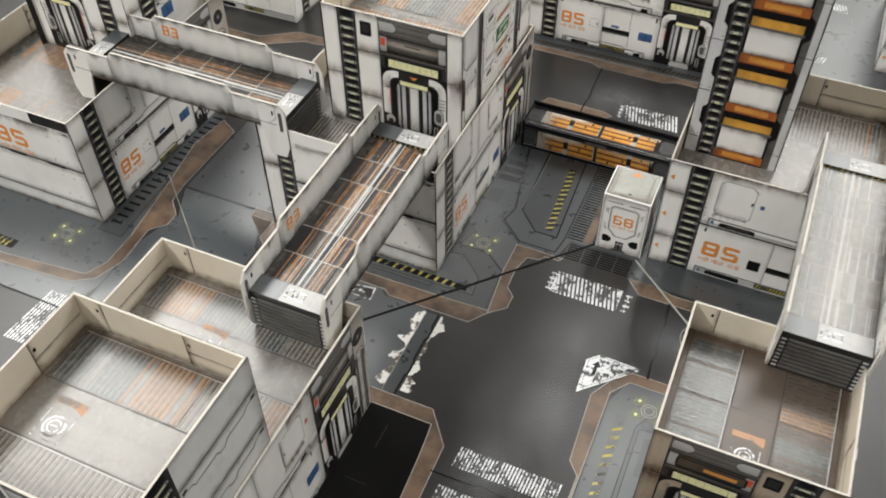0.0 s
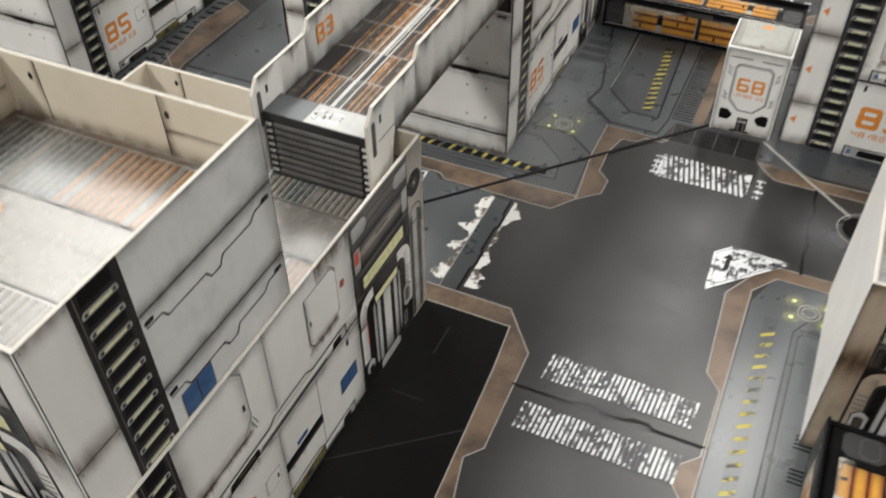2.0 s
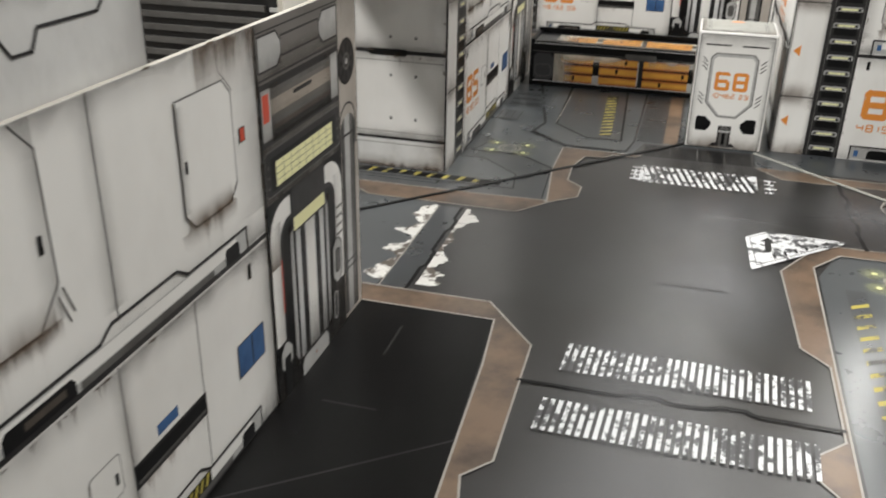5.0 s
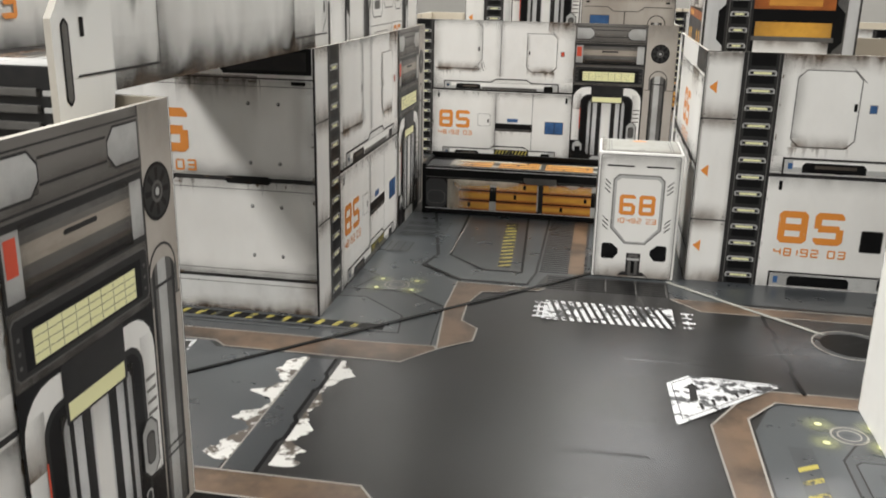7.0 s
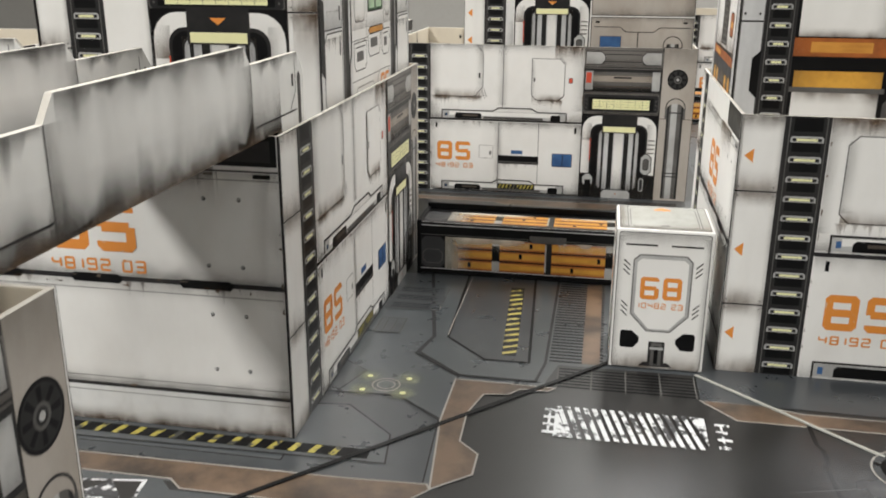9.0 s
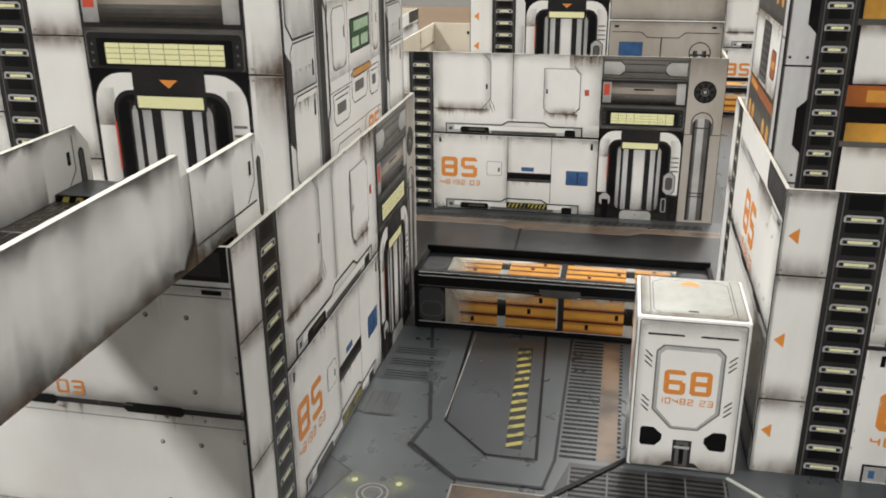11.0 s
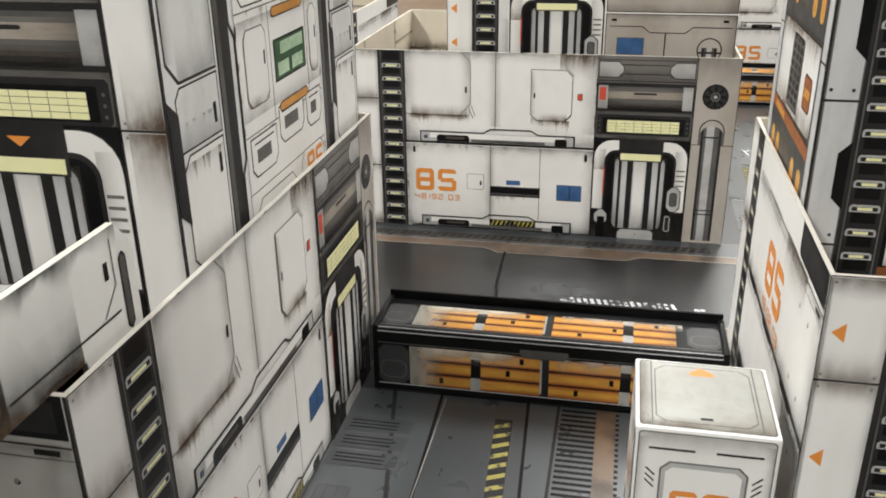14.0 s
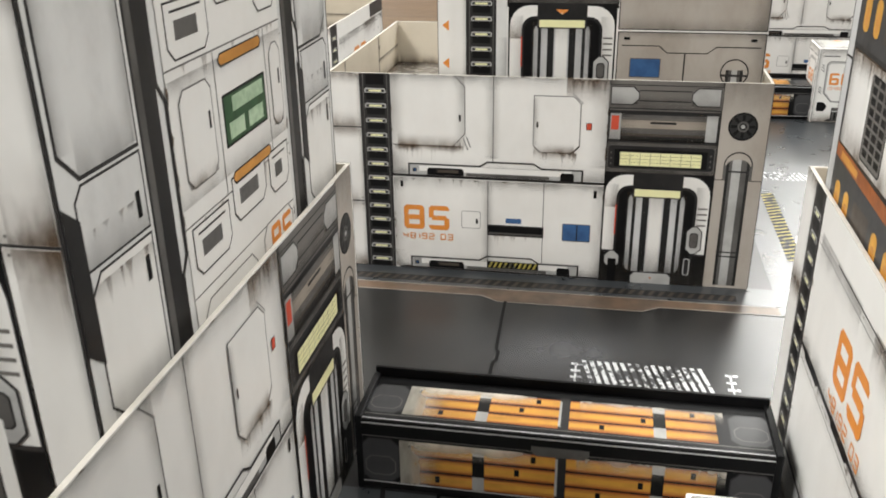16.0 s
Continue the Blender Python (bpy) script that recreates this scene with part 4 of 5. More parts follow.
            a.el("grille").framed(IRON, LINE, 23, lo + 1.5, 38, hi - 2, 0.8, 0.4)
            for i in range(3):
                for j in range(8):
                    a.rect(BLACK, 24.6 + 4.4 * i, lo + 2.8 + 2.1 * j, 27.8 + 4.4 * i, lo + 4.3 + 2.1 * j)
            a.el("rust_plate").framed(RUST, LINE, 43, lo + 5, 52, lo + 13, 1, 0.4).rect(AMBER, 44, lo + 8, 51, lo + 10)
        v += 40
    return a


def roof_print(w, d, bands, columns=False, rust=0.35, mark=None, ROOF=ROOF):
    """Sunken roof floor: slotted grates in bands (v ranges, or u ranges for columns), plain plates between, a round mark."""
    a = Art(0.012)
    a.el("roof_plate").rect(ROOF, 0, 0, w, d)
    rnd = random.Random(int(w * 7 + d))
    for b0, b1 in bands:
        long = d if columns else w
        put = (lambda m, l0, c0, l1, c1: a.rect(m, c0, l0, c1, l1)) if columns else a.rect
        a.el("grate")
        put(LINE, 2, b0 - 0.5, long - 2, b1 + 0.5)
        put(ROOF, 2.3, b0, long - 2.3, b1)
        u, tint = 3.2, 0.9
        while u < long - 4:
            if rnd.random() < 0.22:
                tint = rnd.random()
            if tint < rust:
                put(SLOTO, u - 0.9, b0 + 0.6, u + 1.6, b1 - 0.6)
            elif tint > 0.85:
                put(SLOTB, u - 0.9, b0 + 0.6, u + 1.6, b1 - 0.6)
            put(SLOT, u, b0 + 0.8, u + 0.85, b1 - 0.8)
            put(BRONZE if ROOF is ROOFB else LIGHTLINE, u + 1.1, b0 + 0.8, u + 1.35, b1 - 0.8)
            u += 2.35
        for k in (0.25, 0.5, 0.75):
            put(ROOF, long * k - 1.0, b0, long * k + 1.0, b1)
        put(PALE, 2.3, b1 - 0.8, long - 2.3, b1 - 0.3)
    if mark:
        mu, mv = mark
        a.el("roof_mark").disc(STENCIL, mu, mv, 4.6, 24).disc(ROOF, mu, mv, 3.7, 24).disc(STENCIL, mu, mv, 2.8, 20).disc(ROOF, mu, mv, 2.2, 20).rect(STENCIL, mu - 1.4, mv - 0.4, mu + 1.4, mv + 0.4)
        a.seg(STENCIL, [(mu - 6, mv + 6), (mu - 6, mv - 6), (mu + 6, mv - 6), (mu + 6, mv + 6)], 0.35)
        a.rect(FADED, mu - 7, mv + 9, mu + 7, mv + 12).poly(FADED, [(mu + 2, mv + 9), (mu + 7, mv + 9), (mu + 7, mv + 7)])
    a.el("seam").rect(GREYLINE, 0, d * 0.5, w, d * 0.5 + 0.25)
    # brown strips along three edges paint in the parapets' shade
    a.el("stain").fade_strip(0, d - 7, w, d, "t", STAINSHADE).fade_strip(0, 0, 7, d, "l", STAINSHADE).fade_strip(w - 5, 0, w, d, "r", STAINSHADE)
    return a


PRINTS = {"long": long_print(103, 141.5), "long_mid": long_print(103.5, 142.5, 156), "long_near": long_print(107.8, 145.3, 156.5), "front": front_print(), "short": short_print(), "tower": tower_front(), "tower_flip": tower_front(78, True), "tower_wide": tower_front(84.5), "side": tower_side(), "tower_brown": brown_tower(),
          "plate": plate_print(), "gate": gate_wall(), "stair_front": stair_front(), "stair_side": stair_side()}
PRINT_LABELS = {"ladder": "dark printed ladder with pale yellow rungs", "door": "printed grey sliding door in white rounded frame", "stencil_number": "worn orange stencilled number",
                "screen": "small blue printed screen", "fan": "round dark printed fan", "pipe": "grey printed standpipe", "light_strip": "pale yellow printed light strip",
                "roller": "dark grey printed roller housing", "tread": "orange printed tread", "riser": "white printed riser", "rung": "pale yellow printed rung", "door_frame": "white rounded door frame", "red_light": "red printed light", "door_light": "pale yellow printed door light", "window": "green printed window", "amber_strip": "amber printed strip", "hazard_plate": "yellow and black hazard plate"}


def card_box(name, label, category, x0, y0, z0, w, d, h, faces, roof=None, sunk=ROOFZ, group=""):
    """An open-topped card box: four boards with prints and a sunken roof floor. Sizes in millimetres."""
    box = thing(name, (x0 * MM, y0 * MM, z0 * MM), label, category, group)
    for key, wide, at, turn in (("S", w, (0, 0), 0), ("E", d, (w, 0), 90), ("N", w, (w, d), 180), ("W", d, (0, d), 270)):
        inset = CARD if key in "EW" else 0
        bm = box_bm(inset * MM, (wide - inset) * MM, 0, CARD * MM, 0, h * MM, 0.00018)
        for f in bm.faces:
            n, c = f.normal, f.calc_center_median()
            f.normal_update()
            f.material_index = 1 if f.normal.y > 0.9 else 2 if abs(f.normal.y) < 0.5 and c.z > (h - 0.5) * MM else 0
        wall = part("wall", bm, [WHITE, CREAM, EDGE], box)
        wall.matrix_basis = pose(at[0] * MM, at[1] * MM, 0, 0, 0, turn)
        if faces.get(key):
            PRINTS[faces[key]].build(wall, Matrix.Diagonal((1, 1, h / H if name != 'stair_tower' else 1, 1)), labels=PRINT_LABELS)
        if roof and sunk < h - 8:
            rnd = random.Random(int(wide * 3 + h))
            inner = Art()
            s0, s1, low = wide * rnd.uniform(0.1, 0.2), wide * rnd.uniform(0.55, 0.7), sunk + (h - sunk) * 0.45
            inner.el("inner_seam").rect(LINE, s0, sunk, s0 + 0.3, h - 0.3).fade_strip(s0 - 2.5, sunk, s0, h - 0.3, "r", STAINSHADE)
            inner.el("inner_seam").rect(LINE, s1, sunk, s1 + 0.35, h - 0.3).fade_strip(s1 + 0.35, sunk, s1 + 3.5, h - 0.3, "l", STAINSHADE)
            inner.el("inner_seam").rect(GREYLINE, s1 + 0.4, low, wide - 2, low + 0.3).fade_strip(s1 + 0.4, low - 2, wide - 2, low, "t", STAINSHADE)
            for u in (s0 - 2.6, s1 + 2):
                inner.el("bolt").disc(BLACK, u, h - 5.5, 0.75, 12, 1.5)
            inner.el("stain").fade_strip(2, sunk, wide - 2, sunk + 5, "b", STAINSHADE)
            inner.build(wall, pose(wide * MM, CARD * MM, 0, 0, 0, 180), labels=PRINT_LABELS)
    floor = part("roof_floor", box_bm(CARD * MM, (w - CARD) * MM, CARD * MM, (d - CARD) * MM, (sunk - CARD) * MM, sunk * MM), ROOF, box, "grey printed roof floor sunk below the wall tops")
    if roof:
        roof.build(floor, pose(CARD * MM, CARD * MM, sunk * MM, -90))
    return box


# ---- the setting: room, table, printed mat ----
def slab(name, x0, x1, y0, y1, z0, z1, mat, label, category, kind="structure"):
    ob = part(name, box_bm(x0, x1, y0, y1, z0, z1), mat, None, "")
    return tagged(ob, label, category, kind=kind)


slab("floor", -4, 4, -3, 5, -0.8, -0.75, CARPET, "grey carpeted room floor", "floor")
slab("ceiling", -4, 4, -3, 5, CEIL, CEIL + 0.05, PLASTER, "off-white painted ceiling", "ceiling")
slab("wall_north", -4, 4, 5, 5.1, -0.75, CEIL, PLASTER, "plain off-white room wall", "wall")
slab("wall_south", -4, 4, -3.1, -3, -0.75, CEIL, PLASTER, "plain off-white room wall", "wall")
slab("wall_east", 4, 4.1, -3, 5, -0.75, CEIL, PLASTER, "plain off-white room wall", "wall")
slab("wall_west", -4.1, -4, -3, 5, -0.75, CEIL, PLASTER, "plain off-white room wall", "wall")
# every lamp gets an unseen fixture, the two added fill lamps too
for lx, ly, wide, length, watts in LAMPS:
    fix = thing("ceiling_light", (lx, ly, CEIL), "unseen white framed ceiling light panel, switched on", "ceiling light", "ceiling lights")
    bm = box_bm(-wide / 2 - 0.03, wide / 2 + 0.03, -length / 2 - 0.03, length / 2 + 0.03, -0.02, 0)
    part("frame", bm, PLASTER, fix)

table = thing("gaming_table", (0, 0.4, -0.75), "large brown wooden gaming table under the printed mat", "table")
part("tabletop", box_bm(-1.2, 1.2, -0.9, 1.2, 0.71, 0.7465, 0.004), WOOD, table)
for lx in (-1.1, 1.1):
    for ly in (-0.8, 1.1):
        part("leg", box_bm(lx - 0.035, lx + 0.035, ly - 0.035, ly + 0.035, 0, 0.7098, 0.004), WOOD, table)

mat_thing = tagged(part("ground", box_bm(-0.9, 0.9, -0.4, 1.12, -0.0034, 0), MAT, None), "dark grey printed card floor mat on the table", "mat", kind="structure")


def floor_shape(a, mat, pts, edge=None, w=0.5):
    a.poly(mat, pts)
    if edge:
        a.seg(edge, pts + pts[:1], w)


def hazard_run(a, u0, v0, length, wide, along="v", pitch=3.6, thick=1.5):
    n = int(length / pitch)
    for i in range(n):
        p = i * pitch
        if along == "v":
            a.poly(HAZARD, [(u0, v0 + p), (u0 + wide, v0 + p + 2.6), (u0 + wide, v0 + p + 2.6 + thick), (u0, v0 + p + thick)])
        else:
            a.poly(HAZARD, [(u0 + p, v0), (u0 + p + 1.8, v0), (u0 + p + 3.0, v0 + wide), (u0 + p + 1.2, v0 + wide)])


def stencil_rows(a, u0, v0, w, h, pitch=2.0, slant=-1.0, bars=True):
    """A block of slanted white paint strokes."""
    u = u0
    while u < u0 + w - 1:
        a.poly(STENCIL, [(u, v0), (u + pitch * 0.55, v0), (u + pitch * 0.55 + slant * h * 0.3, v0 + h), (u + slant * h * 0.3, v0 + h)])
        u += pitch
    if bars:
        for uu in (u0 - 7, u0 + w + 2.5):
            for k in range(4):
                a.rect(STENCIL, uu, v0 + 1.5 + k * h * 0.24, uu + (3.8 if k % 2 else 3.0), v0 + 1.5 + k * h * 0.24 + 1.4)
            a.rect(STENCIL, uu + 1.2, v0 + 2, uu + 1.9, v0 + h * 0.8)


def spot(a, u, v):
    a.disc(LIGHTLINE, u, v, 4.3, 22).disc(SLATE2, u, v, 3.8, 22).disc(LIGHTLINE, u, v, 2.8, 18).disc(SLATE, u, v, 2.4, 18).rect(SLATE2, u - 1.6, v - 0.4, u + 1.6, v + 0.4)
    for du, dv in ((-6, -4.5), (6, -4.5), (-6, 4.5), (6, 4.5)):
        for k in range(12):
            p, q = 2 * math.pi * k / 12, 2 * math.pi * (k + 1) / 12
            a.poly(HALO, [(u + du, v + dv), (u + du + 5 * math.cos(p), v + dv + 5 * math.sin(p)), (u + du + 5 * math.cos(q), v + dv + 5 * math.sin(q))], [(0, 1), (0, 0), (0, 0)])
        a.disc(GLOW, u + du, v + dv, 0.9, 10)


def ragged(a, u0, v0, v1, side, seed, blobs=((0.2, 5, 0.16), (0.55, 4, 0.1), (0.85, 6, 0.14))):
    """A torn strip of white paint with an uneven flank."""
    r = random.Random(seed)
    n, out = 90, []
    jag = [r.uniform(0.45, 1.15) for _ in range(n // 3 + 2)]
    for i in range(n + 1):
        k = i / n
        reach = max(amp * max(0.0, 1 - abs((k - c) / half) ** 1.4) for c, amp, half in blobs)
        f = i / 3
        rough = jag[int(f)] + (jag[int(f) + 1] - jag[int(f)]) * (f - int(f))
        out.append((u0 + side * (0.5 + reach * rough + 0.8 * r.random() ** 2), v0 + (v1 - v0) * k))
    for (a0, b0), (a1, b1) in zip(out, out[1:]):
        a.poly(TORN, [(u0 + side * 0.3 * r.random(), b0), (u0, b1), (a1, b1), (a0, b0)])


g = Art(0.012)
# slate ground round the middle building and along the passage
g.el("slate_zone")
floor_shape(g, SLATE, [(-190, 322), (-72, 322), (-62, 331), (-62, 336), (-57, 341), (-57, 346), (-66, 353), (-66, 388), (-42, 388), (-38, 404), (15, 404), (15, 478), (-110, 478), (-190, 478)])
floor_shape(g, SLATE2, [(-103, 336), (-190, 336), (-190, 331), (-66, 331), (-68, 363), (-82, 375), (-103, 374)], LINE, 0.4)
floor_shape(g, SLATE, [(-103, 366), (-94, 367), (-79, 353), (-77, 339), (-190, 337), (-190, 366)], LINE, 0.5)
floor_shape(g, SLATE2, [(-103, 395), (-95, 389), (-100, 374), (-103, 374)], LINE, 0.4)
g.seg(LINE, [(-100, 374), (-82, 375), (-67, 363), (-67, 390), (-83, 404), (-80, 418), (-92, 478)], 0.6)
floor_shape(g, SLATE, [(-91.5, 478), (-79.5, 418), (-82, 405), (-67, 391), (-44, 391), (-42, 404), (-42, 478)], LINE, 0.9)
floor_shape(g, SLATE2, [(-77, 478), (-75, 418), (-61, 403), (-47, 403), (-51, 478)], BLACK, 0.9)
g.rect(LIGHTLINE, -75.6, 420, -75.3, 476)
g.el("hazard_stripe")
g.poly(DARK, [(-56, 407), (-51.4, 407), (-54.4, 468), (-59.4, 468)])
for k in range(13):
    q = -56 - 0.055 * k * 4.6
    g.poly(HAZARD, [(q, 407.6 + k * 4.6), (q + 4.5, 409.8 + k * 4.6), (q + 4.4, 411.6 + k * 4.6), (q - 0.1, 409.4 + k * 4.6)])
g.rect(BLACK, -212, 340.2, -82, 344.6)
hazard_run(g, -211, 340.4, 128, 4, "u", 5.4)
g.el("floor_grille")
for k in range(30):
    g.rect(BLACK, -41, 406 + k * 2.4, -24.5, 407.2 + k * 2.4)
# brown-orange strip paints a reflection on the floor beside the grille bars
g.rect(COPPER, -31, 406, -25.5, 478)
for k in range(7):
    g.rect(BLACK, -38, 389 + k * 2, 3, 390 + k * 2)
for k in range(5):
    g.rect(MID, -38 + k * 10, 388.5, -37.5 + k * 10, 403)
g.framed(SLATE2, MID, -100.5, 418, -91.5, 431, 0.2, 0.4).rect(MID, -98, 418, -97.7, 431).rect(MID, -95, 418, -94.7, 431)
for v in (440, 448, 456):
    g.framed(SLATE2, MID, -102, v, -82, v + 6.5, 0.2, 0.35)
    for k in range(3):
        g.rect(BLACK, -100, v + 1.2 + k * 1.6, -86, v + 1.8 + k * 1.6)
g.el("floor_light")
spot(g, -87, 381)
# copper trims
g.el("copper_trim")
floor_shape(g, COPPER, [(-190, 323), (-126, 323), (-122, 319.5), (-72, 319.5), (-64, 330), (-65, 332), (-86, 331), (-190, 330)], LIGHTLINE, 0.5)
g.el("copper_trim")
floor_shape(g, COPPER, [(-67.5, 388), (-67.5, 363), (-64, 330), (-55, 338), (-55, 347.5), (-60.5, 353), (-61, 368), (-58, 380), (-51, 381), (-48, 385), (-40, 385), (-38, 387.5)], LIGHTLINE, 0.5)
g.el("copper_trim")
floor_shape(g, COPPER, [(3, 388), (12, 378), (130, 378), (130, 385), (30, 385), (20, 388)], LIGHTLINE, 0.5)
floor_shape(g, SLATE2, [(3, 388), (130, 386), (130, 410), (3, 410)])
# black slab beside the near building
g.el("black_slab")
floor_shape(g, SLAB, [(-98, 60), (-98, 250), (-63, 250), (-58, 170), (-58, 60)])
g.seg(DARK, [(-98, 170), (-60, 200)], 0.5)
g.rect(DARK, -84, 226, -83.4, 240).rect(DARK, -90, 205, -78, 205.5)
spot(g, -78, 152)
g.el("copper_trim")
floor_shape(g, COPPER, [(-115, 249.5), (-63, 249.5), (-61, 229), (-58, 172), (-58, 60), (-52, 60), (-52, 172), (-56, 190), (-51, 196), (-52, 240), (-66, 258), (-115, 258)], LIGHTLINE, 0.5)
# right-hand panel
g.el("slate_zone")
floor_shape(g, SLATE, [(17, 60), (17, 300), (24, 318), (140, 318), (140, 60)])
floor_shape(g, SLATE2, [(33, 60), (34, 290), (42, 304), (140, 304), (140, 60)], LINE, 0.5)
g.framed(SLATE, LINE, 36, 60, 60, 290, 1.5, 0.4).rect(SLATE2, 40, 262, 60, 285).framed(SLATE, MID, 37.5, 236, 60, 246, 0.4, 0.4).framed(SLATE, MID, 37.5, 222, 60, 232, 0.4, 0.4)
for k in range(4):
    g.rect(BLACK, 42, 238 + 1.7 * k, 58, 238.8 + 1.7 * k).rect(BLACK, 42, 224 + 1.7 * k, 58, 224.8 + 1.7 * k)
g.el("hazard_stripe")
g.rect(SLATE2, 23, 70, 28.2, 294)
hazard_run(g, 23.3, 70, 222, 4.6, pitch=5.6, thick=1.8)
g.el("floor_light")
spot(g, 38, 302)
g.el("copper_trim")
floor_shape(g, COPPER, [(16, 60), (12, 60), (12, 204), (9, 208), (9, 216), (15, 222), (15, 251), (9, 258), (7, 300), (16, 316), (24, 322), (140, 322), (140, 315.5), (24, 315.5), (16, 305)], LIGHTLINE, 0.5)
# seams with notches
g.el("floor_seam")
g.seg(BLACK, [(-52, 225), (-30, 225.4), (-27, 226.8), (-22, 226.8), (-19, 225.4), (-12, 226), (-9, 227.4), (-4, 227.4), (-2, 226), (15, 226)], 0.9)
g.seg(BLACK, [(30.5, 380), (30.5, 368), (31.6, 366), (31.6, 360), (30.5, 358), (31, 345), (32, 343), (32, 337), (31, 335), (32, 322)], 1.2)
g.poly(SLATE, [(-190, 258.5), (-97, 258.5), (-97, 318.5), (-124, 318.5), (-128, 322.5), (-190, 322.5)]).rect(SLATE2, -96.5, 259, -88.5, 317).seg(BLACK, [(-89, 259), (-89, 272), (-88, 274), (-88, 282), (-89, 284), (-89, 298), (-88, 300), (-88, 306), (-89, 308), (-89, 317)], 1.0)
g.seg(LIGHTLINE, [(-96.5, 259), (-96.5, 317)], 0.35)
# pale clouds in the floor print, brightened to paint in its sheen
g.el("cloud_and_sheen").cloud(CLOUDSHEEN, -12, 335, 34, 40)
g.el("cloud_and_sheen").cloud(CLOUDSHEEN, -8, 282, 26, 42)
g.el("cloud_and_sheen").cloud(CLOUDSHEEN, -24, 236, 24, 30)
g.el("cloud_and_sheen").cloud(CLOUDSHEEN, -18, 188, 34, 42)
g.el("cloud_and_sheen").cloud(CLOUDSHEEN, 40, 350, 34, 30)
g.el("cloud_and_sheen").cloud(CLOUDSHEEN, -40, 556, 70, 34)
# stencils
g.el("white_stencil")
stencil_rows(g, -44, 231.5, 54, 12, 1.75, 0.15, False)
g.el("white_stencil")
stencil_rows(g, -46, 208, 56, 11.5, 1.75, 0.15, False)
g.el("white_stencil")
stencil_rows(g, -33, 360, 36, 17, 2.4, -0.75)
g.poly(STENCIL, [(-37, 360), (-33, 360), (-37, 376)]).poly(STENCIL, [(3, 377), (-1, 377), (3, 362)])
g.poly(STENCIL, [(-148, 312), (-130, 312), (-131, 321.5), (-147, 319)]).poly(MAT, [(-146.5, 313), (-131, 313), (-132, 320.5), (-146, 318.4)]).poly(STENCIL, [(-145, 313.5), (-134, 313.5), (-139, 319.5)])
g.el("torn_paint")
ragged(g, -96.6, 262, 317, -1, 1, ((0.08, 6, 0.17), (0.36, 6.5, 0.1), (0.62, 7.5, 0.09), (0.86, 8.5, 0.15)))
g.el("torn_paint")
ragged(g, -87.4, 262, 317, 1, 2, ((0.08, 7, 0.12), (0.3, 4, 0.13), (0.55, 1.5, 0.1), (0.85, 5.5, 0.16)))
g.el("warning_sign").poly(SIGN, [(-1, 298), (28, 326), (4, 327), (-2, 321)])
g.poly(DARK, [(3.2, 311), (5.2, 312.6), (5.2, 318.6), (6.6, 318.4), (4.4, 322.4), (2.0, 318.8), (3.4, 318.7)])
for k in range(6):
    g.poly(DARK, [(5.6 + 3.1 * k, 307.2 + 2.9 * k), (6.3 + 3.1 * k, 308.0 + 2.9 * k), (5.9 + 3.1 * k, 311.4 + 2.6 * k), (5.1 + 3.1 * k, 310.8 + 2.6 * k)])
g.seg(DARK, [(0.6, 301.5), (25.6, 325.2), (4.4, 326), (-0.8, 320.8), (0.6, 301.5)], 0.22)
g.el("manhole").disc(LIGHTLINE, 52, 358, 11, 32).disc(SLATE2, 52, 358, 10.5, 32).disc(BLACK, 52, 358, 8.6, 32).disc(SLAB, 52, 358, 8.2, 32)
g.seg(BLACK, [(43, 361), (49, 357), (56, 362)], 1.4)
# floor before the far building
g.el("copper_trim")
floor_shape(g, COPPER, [(-150, 592), (-82, 592), (-76, 588), (-24, 588), (-18, 592), (60, 592), (60, 598), (-150, 598)], LIGHTLINE, 0.5)
g.el("copper_trim")
floor_shape(g, COPPER, [(-105, 524), (-60, 524), (-50, 534), (-56, 537), (-98, 537)], LIGHTLINE, 0.5)
g.el("copper_trim")
floor_shape(g, COPPER, [(-2, 524), (30, 524), (30, 536), (8, 536)], LIGHTLINE, 0.5)
g.el("slate_zone").rect(SLATE2, -150, 598.5, 60, 613)
floor_shape(g, SLATE2, [(24, 592), (130, 592), (130, 900), (30, 900), (24, 700)])
g.el("hazard_stripe").rect(DARK, -150, 601, 10, 606)
for k in range(44):
    g.poly(BRONZE, [(-148 + k * 3.6, 601.5), (-146.4 + k * 3.6, 601.5), (-144.6 + k * 3.6, 605.5), (-146.2 + k * 3.6, 605.5)])
g.rect(BLACK, 34, 640, 40, 720)
hazard_run(g, 34, 640, 80, 6)
g.el("floor_seam").seg(BLACK, [(-72, 524), (-72, 545), (-71, 547), (-71, 552), (-72, 554), (-73, 588)], 1.1)
g.el("white_stencil")
stencil_rows(g, -40, 534, 38, 17, 2.4, -0.75)
g.el("white_stencil")
stencil_rows(g, 40, 740, 50, 12, 2.4, -0.75, False)
g.el("white_stencil")
stencil_rows(g, 40, 660, 40, 9, 2.4, 0.75, False)
# street between the far-left building and the middle one
g.el("slate_zone")
floor_shape(g, SLATE, [(-420, 236), (-290, 236), (-282, 260), (-284, 300), (-300, 346), (-304, 480), (-420, 480)])
floor_shape(g, SLATE2, [(-314, 296), (-296, 296), (-300, 346), (-304, 480), (-314, 480)], LINE, 0.5)
floor_shape(g, SLATE, [(-282, 200), (-212, 200), (-212, 318), (-218, 330), (-218, 350), (-286, 350), (-275, 326), (-283, 300)], LINE, 0.6)
floor_shape(g, SLATE2, [(-286, 351), (-225, 351), (-222, 470), (-286, 470)], LINE, 0.6)
spot(g, -329, 285)
g.rect(BLACK, -420, 261, -352, 268)
hazard_run(g, -420, 261.5, 66, 6, "u")
